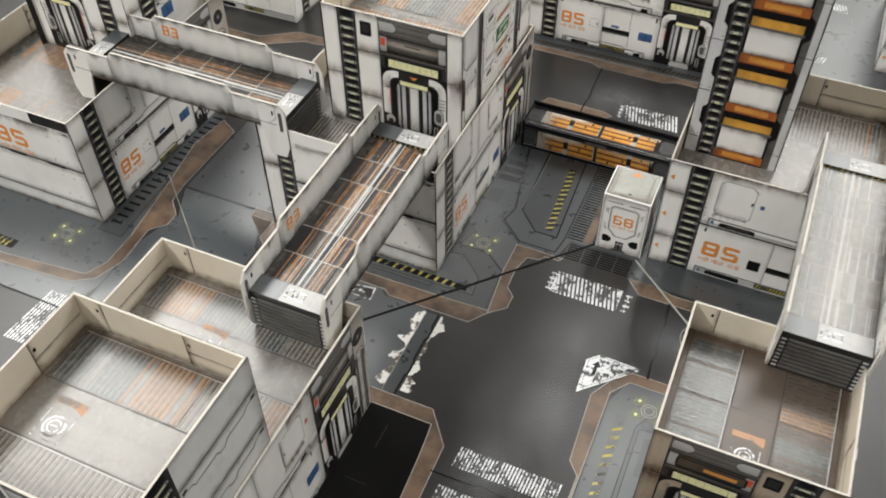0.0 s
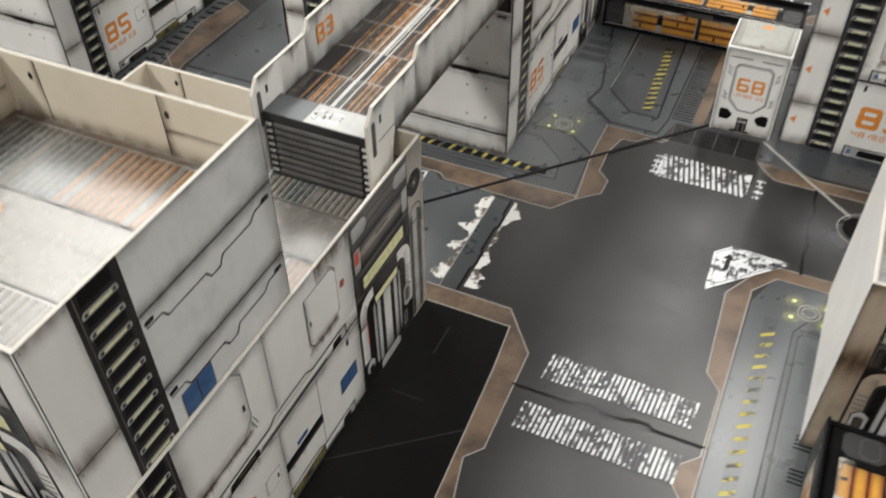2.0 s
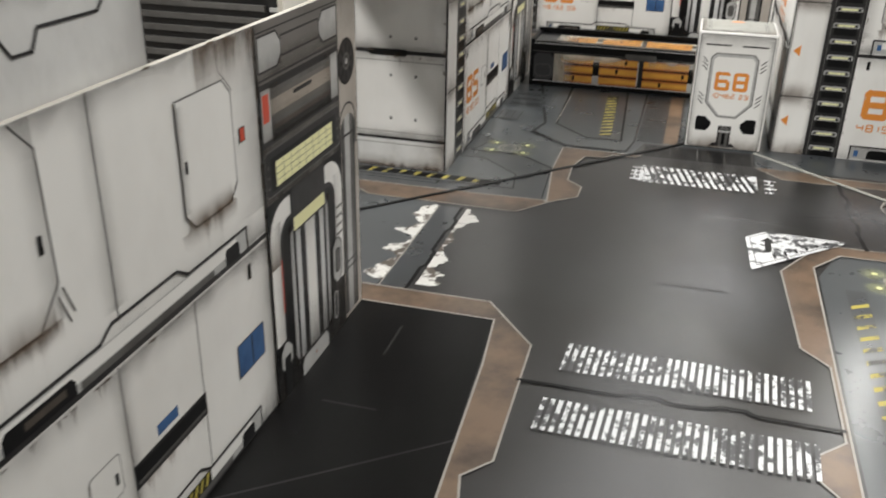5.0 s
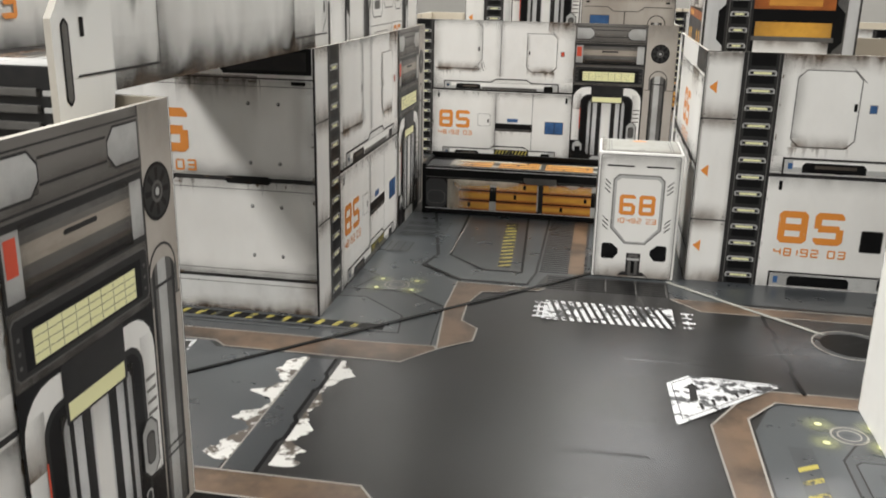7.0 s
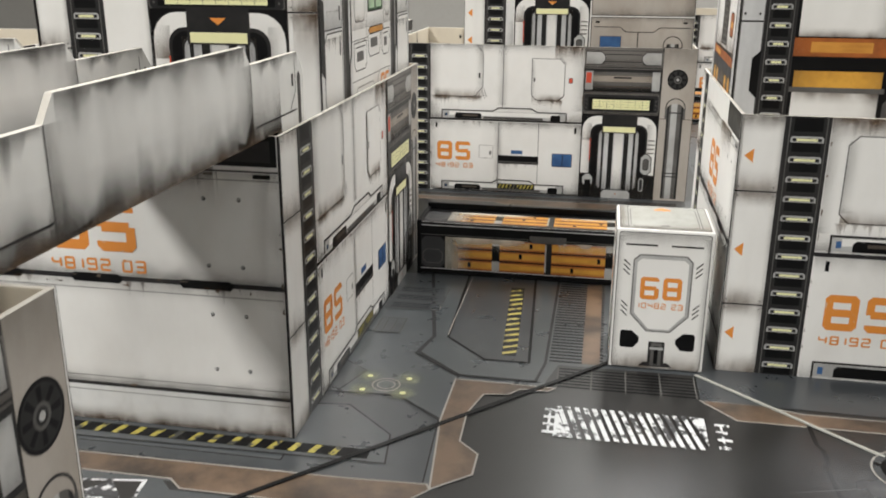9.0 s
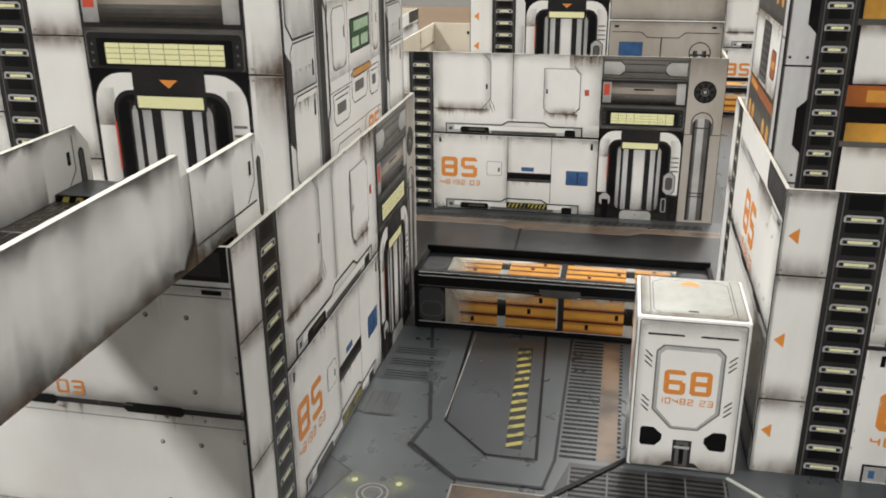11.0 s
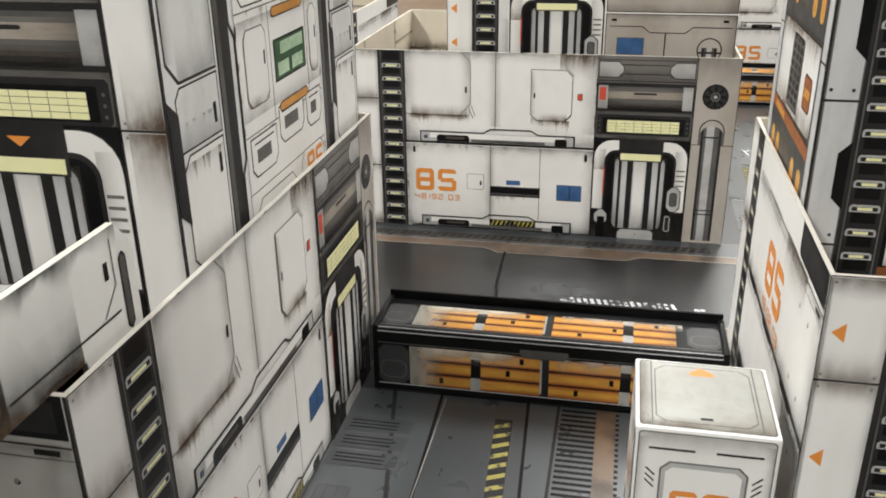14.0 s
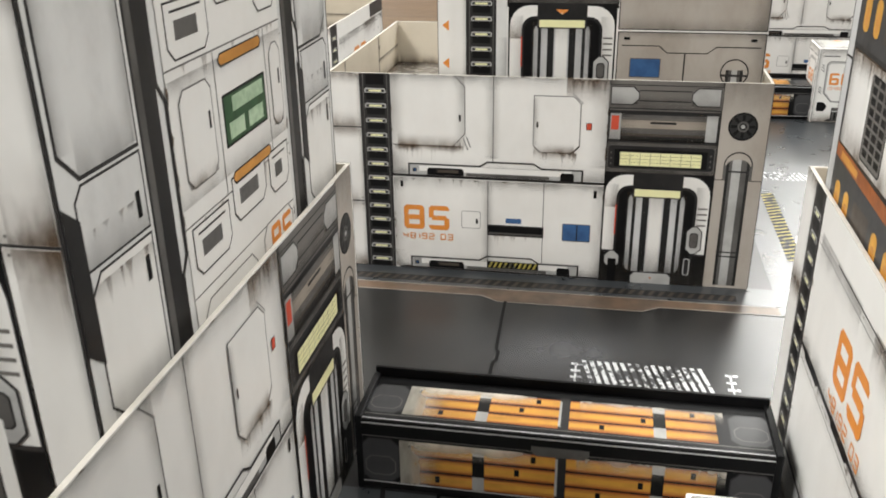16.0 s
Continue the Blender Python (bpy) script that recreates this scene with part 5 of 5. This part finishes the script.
for k in range(26):
    g.rect(BLACK, -311, 305 + k * 6, -303, 307 + k * 6)
g.el("copper_trim")
floor_shape(g, COPPER, [(-420, 250), (-353, 250), (-300, 254), (-288, 262), (-282, 280), (-284, 308), (-276, 316), (-276, 326), (-286, 336), (-288, 352), (-288, 412), (-302, 420), (-306, 390), (-298, 346), (-291, 300), (-290, 275), (-296, 262), (-353, 256), (-420, 256)], LIGHTLINE, 0.5)
g.el("copper_trim")
floor_shape(g, COPPER, [(-232, 352), (-216, 352), (-216, 330), (-203, 318), (-190, 318), (-190, 324), (-200, 326), (-210, 336), (-210, 345), (-232, 345)], LIGHTLINE, 0.5)
g.el("copper_trim")
floor_shape(g, COPPER, [(-420, 512), (-330, 512), (-300, 530), (-270, 532), (-270, 540), (-310, 540), (-336, 522), (-420, 522)], LIGHTLINE, 0.5)
g.el("white_stencil")
stencil_rows(g, -308, 206, 16, 38, 2.0, 0.2, False)
g.rect(SLATE2, -322, 470, -312, 512)
g.el("torn_paint")
ragged(g, -324, 470, 510, -1, 8)
g.el("torn_paint")
ragged(g, -310, 470, 510, 1, 9)
g.el("floor_seam").seg(BLACK, [(-340, 235), (-290, 235)], 1.0).seg(LIGHTLINE, [(-303, 356), (-248, 306)], 0.5)
g.build(mat_thing, pose(0, 0, 0, -90), lift=0.03, labels={"copper_trim": "rusty copper printed trim", "white_stencil": "worn white floor stencils", "hazard_stripe": "worn yellow hazard stripes",
                                                                 "slate_zone": "slate grey printed floor plates", "black_slab": "black printed slab", "floor_light": "printed yellow floor lights"})

# the mat is laid in sheets: a dark gap and a pale overlapping edge run across it
def strip(name, a, b, wide, high, mat, label):
    (x0, y0), (x1, y1) = a, b
    n = math.hypot(x1 - x0, y1 - y0)
    ob = part(name, box_bm(0, n * MM, -wide / 2 * MM, wide / 2 * MM, 0, high * MM, 0.0001), mat, mat_thing, label)
    ob.matrix_basis = pose(x0 * MM, y0 * MM, 0.0002, 0, 0, math.degrees(math.atan2(y1 - y0, x1 - x0)))


strip("sheet_gap", (-190, 230), (-22, 409), 1.5, 0.3, BLACK, "dark open gap between mat sheets")
strip("sheet_edge", (3, 404), (46, 365), 0.9, 0.5, CLEAR, "pale edge of an overlapping sheet")

# ---- buildings ----
ROOF_A, ROOF_B = 58.3, 61.0   # the sunken roofs do not sit equally deep
card_box("building", "white printed card building, open top, orange number 85", "building", -210, 93, 0, 112, 157, 78.2, {"E": "long_near", "S": "short", "N": "short", "W": "long"}, roof_print(109, 154, [(4, 34), (84, 106), (128, 150)], mark=(45, 118)), ROOF_A, "card buildings")
card_box("building", "white weathered card building beside the narrow passage", "building", -215, 346.5, 0, 112, 157, 79.6, {"E": "long_mid", "S": "short", "N": "short", "W": "long"}, roof_print(109, 154, [(4, 40), (100, 150)]), ROOF_B, "card buildings")
card_box("building", "white printed card building with orange arrows and ladder", "building", 9, 409.5, 0, 112, 111, 78.4, {"S": "front", "W": "short", "E": "short", "N": "front"}, roof_print(109, 108, [(70, 104)]), group="card buildings")
card_box("building", "white printed card building at the far end of the passage", "building", -143, 612.5, 0, 158, 112, 77.4, {"S": "long", "E": "short", "W": "short", "N": "long"}, roof_print(155, 109, [(10, 50)]), group="card buildings")
card_box("building", "white printed card building across the side street", "building", -426, 302, 0, 112, 158, 78.8, {"S": "short", "E": "long", "N": "short", "W": "long"}, roof_print(109, 155, [(8, 34), (62, 100), (110, 150)], rust=0.6), group="card buildings")
card_box("building", "small white card building with gate front and slotted roof", "building", 43.5, 241, 0, 78, 76, H, {"S": "tower_brown", "W": None, "E": None, "N": "tower"}, roof_print(75, 73, [(3, 27), (48, 72)], True, 0.3, (37.5, 13), ROOFB), group="card buildings")
card_box("building", "distant white printed card building in the side street", "building", -430, 551, 0, 112, 112, H, {"S": "front", "E": "short", "N": "front", "W": "short"}, roof_print(109, 109, [(10, 60)]), group="card buildings")
card_box("building", "distant white card building behind the far roof", "building", -330, 700, 0, 158, 112, H, {"S": "long", "E": "short", "N": "long", "W": "short"}, roof_print(155, 109, [(10, 60)]), group="card buildings")
card_box("building", "distant white card building beyond the open street", "building", 20, 925, 0, 158, 112, H, {"S": "long", "E": "short", "N": "long", "W": "short"}, roof_print(155, 109, [(10, 60)]), group="card buildings")
card_box("building", "distant white card building behind the stair tower", "building", 116, 667, 0, 112, 112, H, {"S": "front", "W": "short", "E": "short", "N": "front"}, roof_print(109, 109, [(10, 60)]), group="card buildings")
# upper storeys stand in the sunken roofs
card_box("upper_storey", "white card upper storey with ladder, standing in the roof", "building", -178.5, 96, ROOF_A, 78.8, 75.5, H, {"E": "plate", "S": "tower", "N": "plate", "W": "plate"}, roof_print(75.5, 72.5, [(3, 22), (47, 71)], mark=(20, 30)), group="upper storeys")
card_box("upper_storey", "white card tower with printed gate and green window", "building", -191, 390.5, ROOF_B, 84.5, 111.2, H, {"S": "tower_wide", "E": "side", "N": "tower_wide", "W": "side"}, roof_print(81.5, 108, [(4, 30), (36, 76)], rust=0.6), group="upper storeys")
card_box("upper_storey", "white card tower with printed gate beside the footbridge", "building", -408, 386, ROOFZ, 78, 72, H, {"S": "tower_flip", "E": "plate", "N": "tower", "W": "plate"}, roof_print(75, 69, [(6, 36)]), group="upper storeys")
card_box("upper_storey", "white card upper storey with gate and arrow column", "building", -104.5, 630, ROOFZ, 118, 92, H, {"S": "gate", "N": "gate", "E": None, "W": None}, roof_print(115, 89, [(6, 40)]), group="upper storeys")
card_box("stair_tower", "tall grey card tower with orange treads and ladder", "tower", 10.6, 447, ROOFZ, 53, 62, 150, {"S": "stair_front", "W": "stair_side", "E": "stair_side", "N": "stair_front"}, None, 130)


# ---- footbridges ----
def footbridge(at, turn, length, wide, rise0, rise1, label, rust=0.28, up=0.0):
    """Deck from 0 to length along local x, wide along y; z from the roof it rests on. The side plates step up over the span."""
    b = thing("footbridge", (*at, 0, 0, turn), label, "footbridge", "footbridges")
    bot, low, high, top = 21.0, 38.5, 42.6, 26.0
    deck = part("deck", box_bm(15 * MM, (length - 15) * MM, 1.5 * MM, (wide - 1.5) * MM, (bot + 0.6) * MM, (top - 1.5) * MM), MID, b, "slotted grey deck with amber streaks")
    a = Art(0.012)
    a.el("deck_print").rect(ROOF if rust < 0.1 else DARK, 15, 1.6, length - 15, wide - 1.6)
    rnd = random.Random(int(length))
    v, cell = 2.4, (length - 31) / 6
    dark, warm, cool = (SLOT, LINE, DARK, SLOT), (SLOTO, SLOTO, BRONZE, SLOTO, SLOT), (PALE, LINE, SLOTB, LIGHTLINE)
    while v < wide - 2.6:
        f = (v - 2.4) / (wide - 5)
        pick = cool if 0.45 < f < 0.56 else warm if (0.2 < f < 0.45 or 0.58 < f < 0.86) else dark
        for k in range(6):
            ink = rnd.choice(pick if rnd.random() < 0.78 else dark) if rust > 0.1 else rnd.choice((ROOF, ROOF, PALE, ROOF, SLOTB))
            a.rect(ink, 15.5 + k * cell, v, 15.5 + (k + 1) * cell - 0.2, v + rnd.choice((0.45, 0.7, 0.8)))
        v += 1.05
    for k in range(1, 6):
        u = 15 + (length - 30) * k / 6
        a.rect(LIGHTLINE, u - 0.25, 2, u + 0.25, wide - 2)
    a.rect(LIGHTLINE, 15, wide * 0.46, length - 15, wide * 0.475).rect(PALE, 15, wide * 0.52, length - 15, wide * 0.55).rect(LIGHTLINE, 15, wide * 0.6, length - 15, wide * 0.61)
    a.fade_strip(15, 1.6, length - 15, 9, "b").fade_strip(15, wide - 9, length - 15, wide - 1.6, "t")
    a.build(deck, pose(0, 0, (top - 1.5) * MM, -90))
    ends = Art(0.012)
    w = wide - 3
    ends.el("end_plate").rect(LINE, 0, 0, 11.5, w).rect(PALE, 0.3, 0.3, 11.2, w - 0.3).rect(SLATE, 0.3, w * 0.62, 11.2, w - 0.3).fade_strip(0, 0, 11.5, 8, "b").fade_strip(0, w - 8, 11.5, w, "t")
    for k in range(2):
        ends.framed(PALE, STENCIL, 3, w * 0.34 + k * 5.4, 8.4, w * 0.34 + k * 5.4 + 4.6, 0.6, 1.0)
    step = Art()
    step.el("hazard_plate").rect(BLACK, 0, 0, w, 2.6)
    for i in range(int(w / 3.1)):
        step.poly(HAZARD, [(1 + i * 3.1, 0.3), (2.5 + i * 3.1, 0.3), (3.5 + i * 3.1, 2.3), (2.0 + i * 3.1, 2.3)])
    for u, sgn in ((3.5, -1), (length - 15, 1)):
        block = part("end_block", box_bm(u * MM, (u + 11.5) * MM, 1.5 * MM, (wide - 1.5) * MM, (up if sgn > 0 else 0) * MM, top * MM, 0.0003), DARK, b, "dark end block with louvres and pale top")
        ends.build(block, pose(u * MM, 1.5 * MM, top * MM, -90))
        for k in range(1 if up and sgn > 0 else 0, 8):
            z = 2.4 + k * 2.7
            x0 = u + 11.4 if sgn > 0 else u - 0.8
            slat = part("slat", box_bm(x0 * MM, (x0 + 0.9) * MM, 5.5 * MM, (wide - 5.5) * MM, z * MM, (z + 1.3) * MM, 0.0002), MID, block)
            for y in (2.2, wide - 4.6):
                part("rivet", box_bm(x0 * MM, (x0 + 0.6) * MM, y * MM, (y + 2.2) * MM, (z + 0.2) * MM, (z + 1.0) * MM), PALE, block)
        if sgn > 0:
            step.build(block, pose(u * MM, (wide - 1.5) * MM, (top - 2.6) * MM, 0, 0, 270))
    shape = [(0, low - 5), (0, 9), (3, 1.6), (13, 1.6), (16.5, bot), (length - 16.5, bot), (length - 13, 1.6 + up), (length - 3, 1.6 + up), (length, 9 + up), (length, low - 5), (length - 4, low), (rise1 + 2.2, low), (rise1 - 1, high), (rise0 + 1, high), (rise0 - 2.2, low), (4, low)]
    p = Art()
    p.el("plate_seam").rect(GREYLINE, rise0 - 2.4, bot, rise0 - 2.0, low).rect(GREYLINE, rise1 + 2.0, bot, rise1 + 2.4, low)
    # soot at the rims; the broad darkening downwards paints the plates' shade
    p.el("soot_and_shading").fade_strip(rise0 + 1, high - 8, rise1 - 1, high, "t").fade_strip(17, bot, length - 17, bot + 9, "b").fade_strip(rise0 - 2, bot, rise0 + 7, low, "l").fade_strip(rise1 - 7, bot, rise1 + 2, low, "r")
    p.smudges(17, length - 17, bot, 15, 81, SOOTY_SHADE).fade_strip(17, bot, length - 17, high, "b").smudges(17, length - 17, bot, 8, 86, STAINSHADE).smudges(rise0 + 1, rise1 - 1, high, -9, 83, SOOTY_SHADE).smudges(4, rise0 - 3, low, -7, 84, SOOTY_SHADE).smudges(rise1 + 3, length - 4, low, -7, 85, SOOTY_SHADE)
    p.seg(LINE, [(6, bot + 3.4), (rise0 - 3, bot + 3.4)], 0.4).seg(LINE, [(rise1 + 3, bot + 3.4), (length - 6, bot + 3.4)], 0.4)
    for u in (2.2, length - 4.4):
        p.framed(MID, BLACK, u, bot - 1, u + 2.2, low - 5, 0.9, 0.4)
    p.rect(BLACK, 7.4, low - 8, 8.6, low - 5).rect(BLACK, length - 8.6, low - 8, length - 7.4, low - 5)
    p.seg(GREYLINE, [(length - 6, low - 2), (length - 6, bot + 8), (length - 10, bot + 4)], 0.35)
    number = Art()
    number.el("stencil_number").digits("83", rise0 + 5, high - 12, 5.0, 7.0, ORANGE)
    for y, face in ((0, -1), (wide - 1.5, 1)):
        bm = bmesh.new()
        front = [bm.verts.new((u * MM, (y + (0.3 if face > 0 else 0)) * MM, z * MM)) for u, z in shape]
        back = [bm.verts.new((u * MM, (y + (1.5 if face > 0 else 1.2)) * MM, z * MM)) for u, z in shape]
        bm.faces.new(front)
        bm.faces.new(back[::-1])
        for i in range(len(shape)):
            j = (i + 1) % len(shape)
            bm.faces.new((front[j], front[i], back[i], back[j])).material_index = 1
        bmesh.ops.recalc_face_normals(bm, faces=bm.faces[:])
        plate = part("side_plate", bm, [BRIDGE, EDGE], b, "streaked white side plate with sooty edges and painted shade")
        p.build(plate, pose(0, (y + (0.3 if face > 0 else 0)) * MM, 0))
        p.build(plate, pose(length * MM, (y + (1.5 if face > 0 else 1.2)) * MM, 0, 0, 0, 180))
        if face > 0:
            number.build(plate, pose(0, (y + 0.3) * MM, 0), lift=0.3)
    return b


footbridge((-105.6 * MM, 229.5 * MM, (ROOF_A + 0.1) * MM), 90, 143, 43, 35.5, 106.5, "white card footbridge between two roofs, slotted amber deck", up=2.8)
footbridge((-347 * MM, 345.5 * MM, (ROOFZ + 0.1) * MM), 0, 153, 44, 36, 117, "white card footbridge over the side street, amber deck", 0.24)
footbridge((122.8 * MM, 304 * MM, (ROOFZ + 0.1) * MM), 90, 142, 41.5, 36, 106, "white card footbridge with pale grey slotted deck", 0.0)


# ---- crates ----
LIDGREY = printed("stained_lid_print", (0.4, 0.405, 0.375), (0.22, 0.19, 0.15), 0.6, 0.4, 60, 200, gloss=0.2)


def crate(x, y, label):
    c = thing("crate", (x * MM, y * MM, 0), label, "crate", "crates")
    w, d, h = 28, 27, 44.5
    part("body", box_bm(0, w * MM, 0, d * MM, 0.3 * MM, h * MM, 0.0006), WHITE, c)
    a = Art()
    a.el("front_panel").framed(WHITE, GREYLINE, 0.8, 0.6, w - 0.8, h - 0.8, 0.6, 0.25)
    a.fade_strip(1, 0.8, w - 1, 7, "b", STAINSHADE).fade_strip(1, 1, 3, h - 2, "l").fade_strip(w - 3, 1, w - 1, h - 2, "r").fade_strip(1, h - 6, w - 1, h - 1, "t")
    a.poly(GREYLINE, [(7.2, 37), (20.8, 37), (22.6, 35.2), (22.6, 18), (17.5, 12.6), (10.5, 12.6), (5.4, 18), (5.4, 35.2)])
    a.poly(PALE, [(7.5, 36.6), (20.5, 36.6), (22.2, 35), (22.2, 18.2), (17.3, 13), (10.7, 13), (5.8, 18.2), (5.8, 35)])
    a.poly(WHITE, [(7.9, 35.6), (20.1, 35.6), (21.4, 34.4), (21.4, 18.5), (17.0, 13.5), (11.0, 13.5), (6.6, 18.5), (6.6, 34.4)])
    for s in (1, -1):
        cx = lambda q: 14 + s * q
        a.poly(BLACK, [(cx(5.4), 9), (cx(7), 7), (cx(10.5), 7), (cx(11), 7.6), (cx(11), 12), (cx(10.5), 12.6), (cx(7.6), 12.6), (cx(5.4), 10.6)])
        for k in range(3):
            for v in (30.5, 17.5):
                a.seg(BLACK, [(cx(9.6), v + k * 1.5), (cx(11.2), v + 1.5 + k * 1.5)], 0.35)
        a.rect(LINE, min(cx(2), cx(11)), 39.6, max(cx(2), cx(11)), 40.1)
    a.poly(LINE, [(9, 1.2), (19, 1.2), (17.5, 2.6), (16.4, 2.6), (16.4, 9.4), (11.6, 9.4), (11.6, 2.6), (10.5, 2.6)]).rect(MID, 12.4, 1.6, 15.6, 9).rect(BLACK, 13.4, 2, 14.6, 8).rect(PALE, 12, 6.8, 16, 7.6)
    number_block(a, "68", "10482 23", 7.9, 23, 5.4, 7.0)
    for turn, at in ((0, (0, 0)), (90, (w, 0)), (180, (w, d)), (270, (0, d))):
        a.build(c, pose(at[0] * MM, at[1] * MM, 0, 0, 0, turn), labels=PRINT_LABELS)
    t = Art()
    t.el("lid").framed(LIDGREY, GREYLINE, 0.8, 0.8, w - 0.8, d - 0.8, 0.6, 0.3).framed(LIDGREY, GREYLINE, 4, 2.5, w - 4, d - 2.5, 2, 0.25)
    t.fade_strip(1, 1, w - 1, 5, "b", STAINSHADE).fade_strip(1, 1, 4, d - 1, "l", STAINSHADE).rect(BLACK, 12.8, 4, 15.2, 4.8).rect(GREYLINE, 3.2, 1, 3.5, d - 1).rect(GREYLINE, w - 3.5, 1, w - 3.2, d - 1)
    t.poly(ORANGE, [(11.5, 21), (16.5, 21), (16.5, 22.4), (14, 24.4), (11.5, 22.4)])
    t.build(c, pose(0, 0, h * MM, -90))
    return c


crate(-23, 406, "white printed card crate, orange 68, against the wall")
crate(80, 852, "white printed card crate, orange 68, in the far street")


# ---- barriers ----
def barrier(x, y, turn, label):
    b = thing("barrier", (x * MM, y * MM, 0, 0, 0, turn), label, "barrier", "barriers")
    L, d, h = 102, 22, 21
    part("body", box_bm(0, L * MM, 0, (d - 1.2) * MM, 0.2 * MM, h * MM, 0.0008), BLACK, b)
    part("rear_rim", box_bm(0, L * MM, (d - 1.1) * MM, d * MM, 0.2 * MM, (h + 2.6) * MM, 0.0003), BLACK, b)
    for u in (0, L - 1.2):
        part("end_rim", box_bm((u - 0.3) * MM, (u + 1.5) * MM, -0.3 * MM, (d - 1.2) * MM, 0.2 * MM, (h + 1) * MM, 0.0003), BLACK, b)

    def tubes(a, v0, v1, rows):
        a.el("lit_tube_panel").rect(BLACK, 2, v0, L - 2, v1)
        pitch = (v1 - v0) / rows
        for i in range(rows):
            c = v0 + pitch * (i + 0.5)
            a.el("tube")
            for k, m in ((0.46, RUST), (0.34, AMBER), (0.18, GOLD)):
                a.rect(m, 14, c - pitch * k, L - 14, c + pitch * k * 0.9)
        a.fade_strip(14, v0, 30, v1, "l").fade_strip(L - 30, v0, L - 14, v1, "r")
        for u in (29.5, L / 2 + 22):
            a.el("clamp").rect(BLACK, u, v0, u + 3, v1).rect(PALE, u, v0, u + 3, v0 + (v1 - v0) * 0.32).rect(PALE, u, v1 - (v1 - v0) * 0.2, u + 3, v1)
        a.el("clamp").rect(DARK, L / 2 - 1, v0 - 0.6, L / 2 + 1.6, v1 + 0.6).rect(PALE, L / 2 - 1, v0 + 1, L / 2 - 0.4, v1 - 1)
        for i, u in enumerate((20, 40, 44, 60, 70, 82)):
            a.el("notch").rect(BLACK, u, v0 + pitch * (i % rows) + pitch * 0.3, u + 1.2, v0 + pitch * (i % rows) + pitch * 0.75)
        # white haze painted over the tubes as their glow
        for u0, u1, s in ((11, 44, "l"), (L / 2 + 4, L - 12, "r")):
            a.fade_strip(u0, v1 - (v1 - v0) * 0.42, u1, v1, "t", WHITEGLOW)
        a.fade_strip(11, v0, 22, v1, "l", WHITEGLOW).fade_strip(11, v0, 16, v1, "l")
        for u0, s in ((1, 1), (L - 1, -1)):
            q = sorted((u0, u0 + s * 10))
            a.el("end_cap").framed(CHAR, LINE, q[0], v0, q[1], v1, 2, 0.3).framed(CHAR, MID, q[0] + 1, v0 + (v1 - v0) * 0.15, q[1] - 1, v0 + (v1 - v0) * 0.6, 1.5, 0.3)
    f = Art()
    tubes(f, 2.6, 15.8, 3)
    # thin silver lines paint highlights along the frame edges
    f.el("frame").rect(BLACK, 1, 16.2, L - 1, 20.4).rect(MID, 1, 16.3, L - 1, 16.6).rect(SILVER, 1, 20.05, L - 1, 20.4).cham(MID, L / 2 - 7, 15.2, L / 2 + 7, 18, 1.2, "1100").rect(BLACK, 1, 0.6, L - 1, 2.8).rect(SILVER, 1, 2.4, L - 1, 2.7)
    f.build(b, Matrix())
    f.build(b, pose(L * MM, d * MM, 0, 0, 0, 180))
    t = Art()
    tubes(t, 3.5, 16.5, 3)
    # the silver line is a painted edge highlight here too
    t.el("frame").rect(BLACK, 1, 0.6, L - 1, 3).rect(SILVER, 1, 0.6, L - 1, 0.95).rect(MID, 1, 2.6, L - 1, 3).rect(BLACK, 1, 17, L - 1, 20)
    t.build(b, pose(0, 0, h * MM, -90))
    return b


barrier(-98, 478.5, 0, "dark card barrier with glowing amber tubes across the passage")
barrier(69, 134, 90, "dark card barrier with amber tubes beside the small building")
barrier(-20, 856, 0, "dark card barrier with amber tubes in the far street")
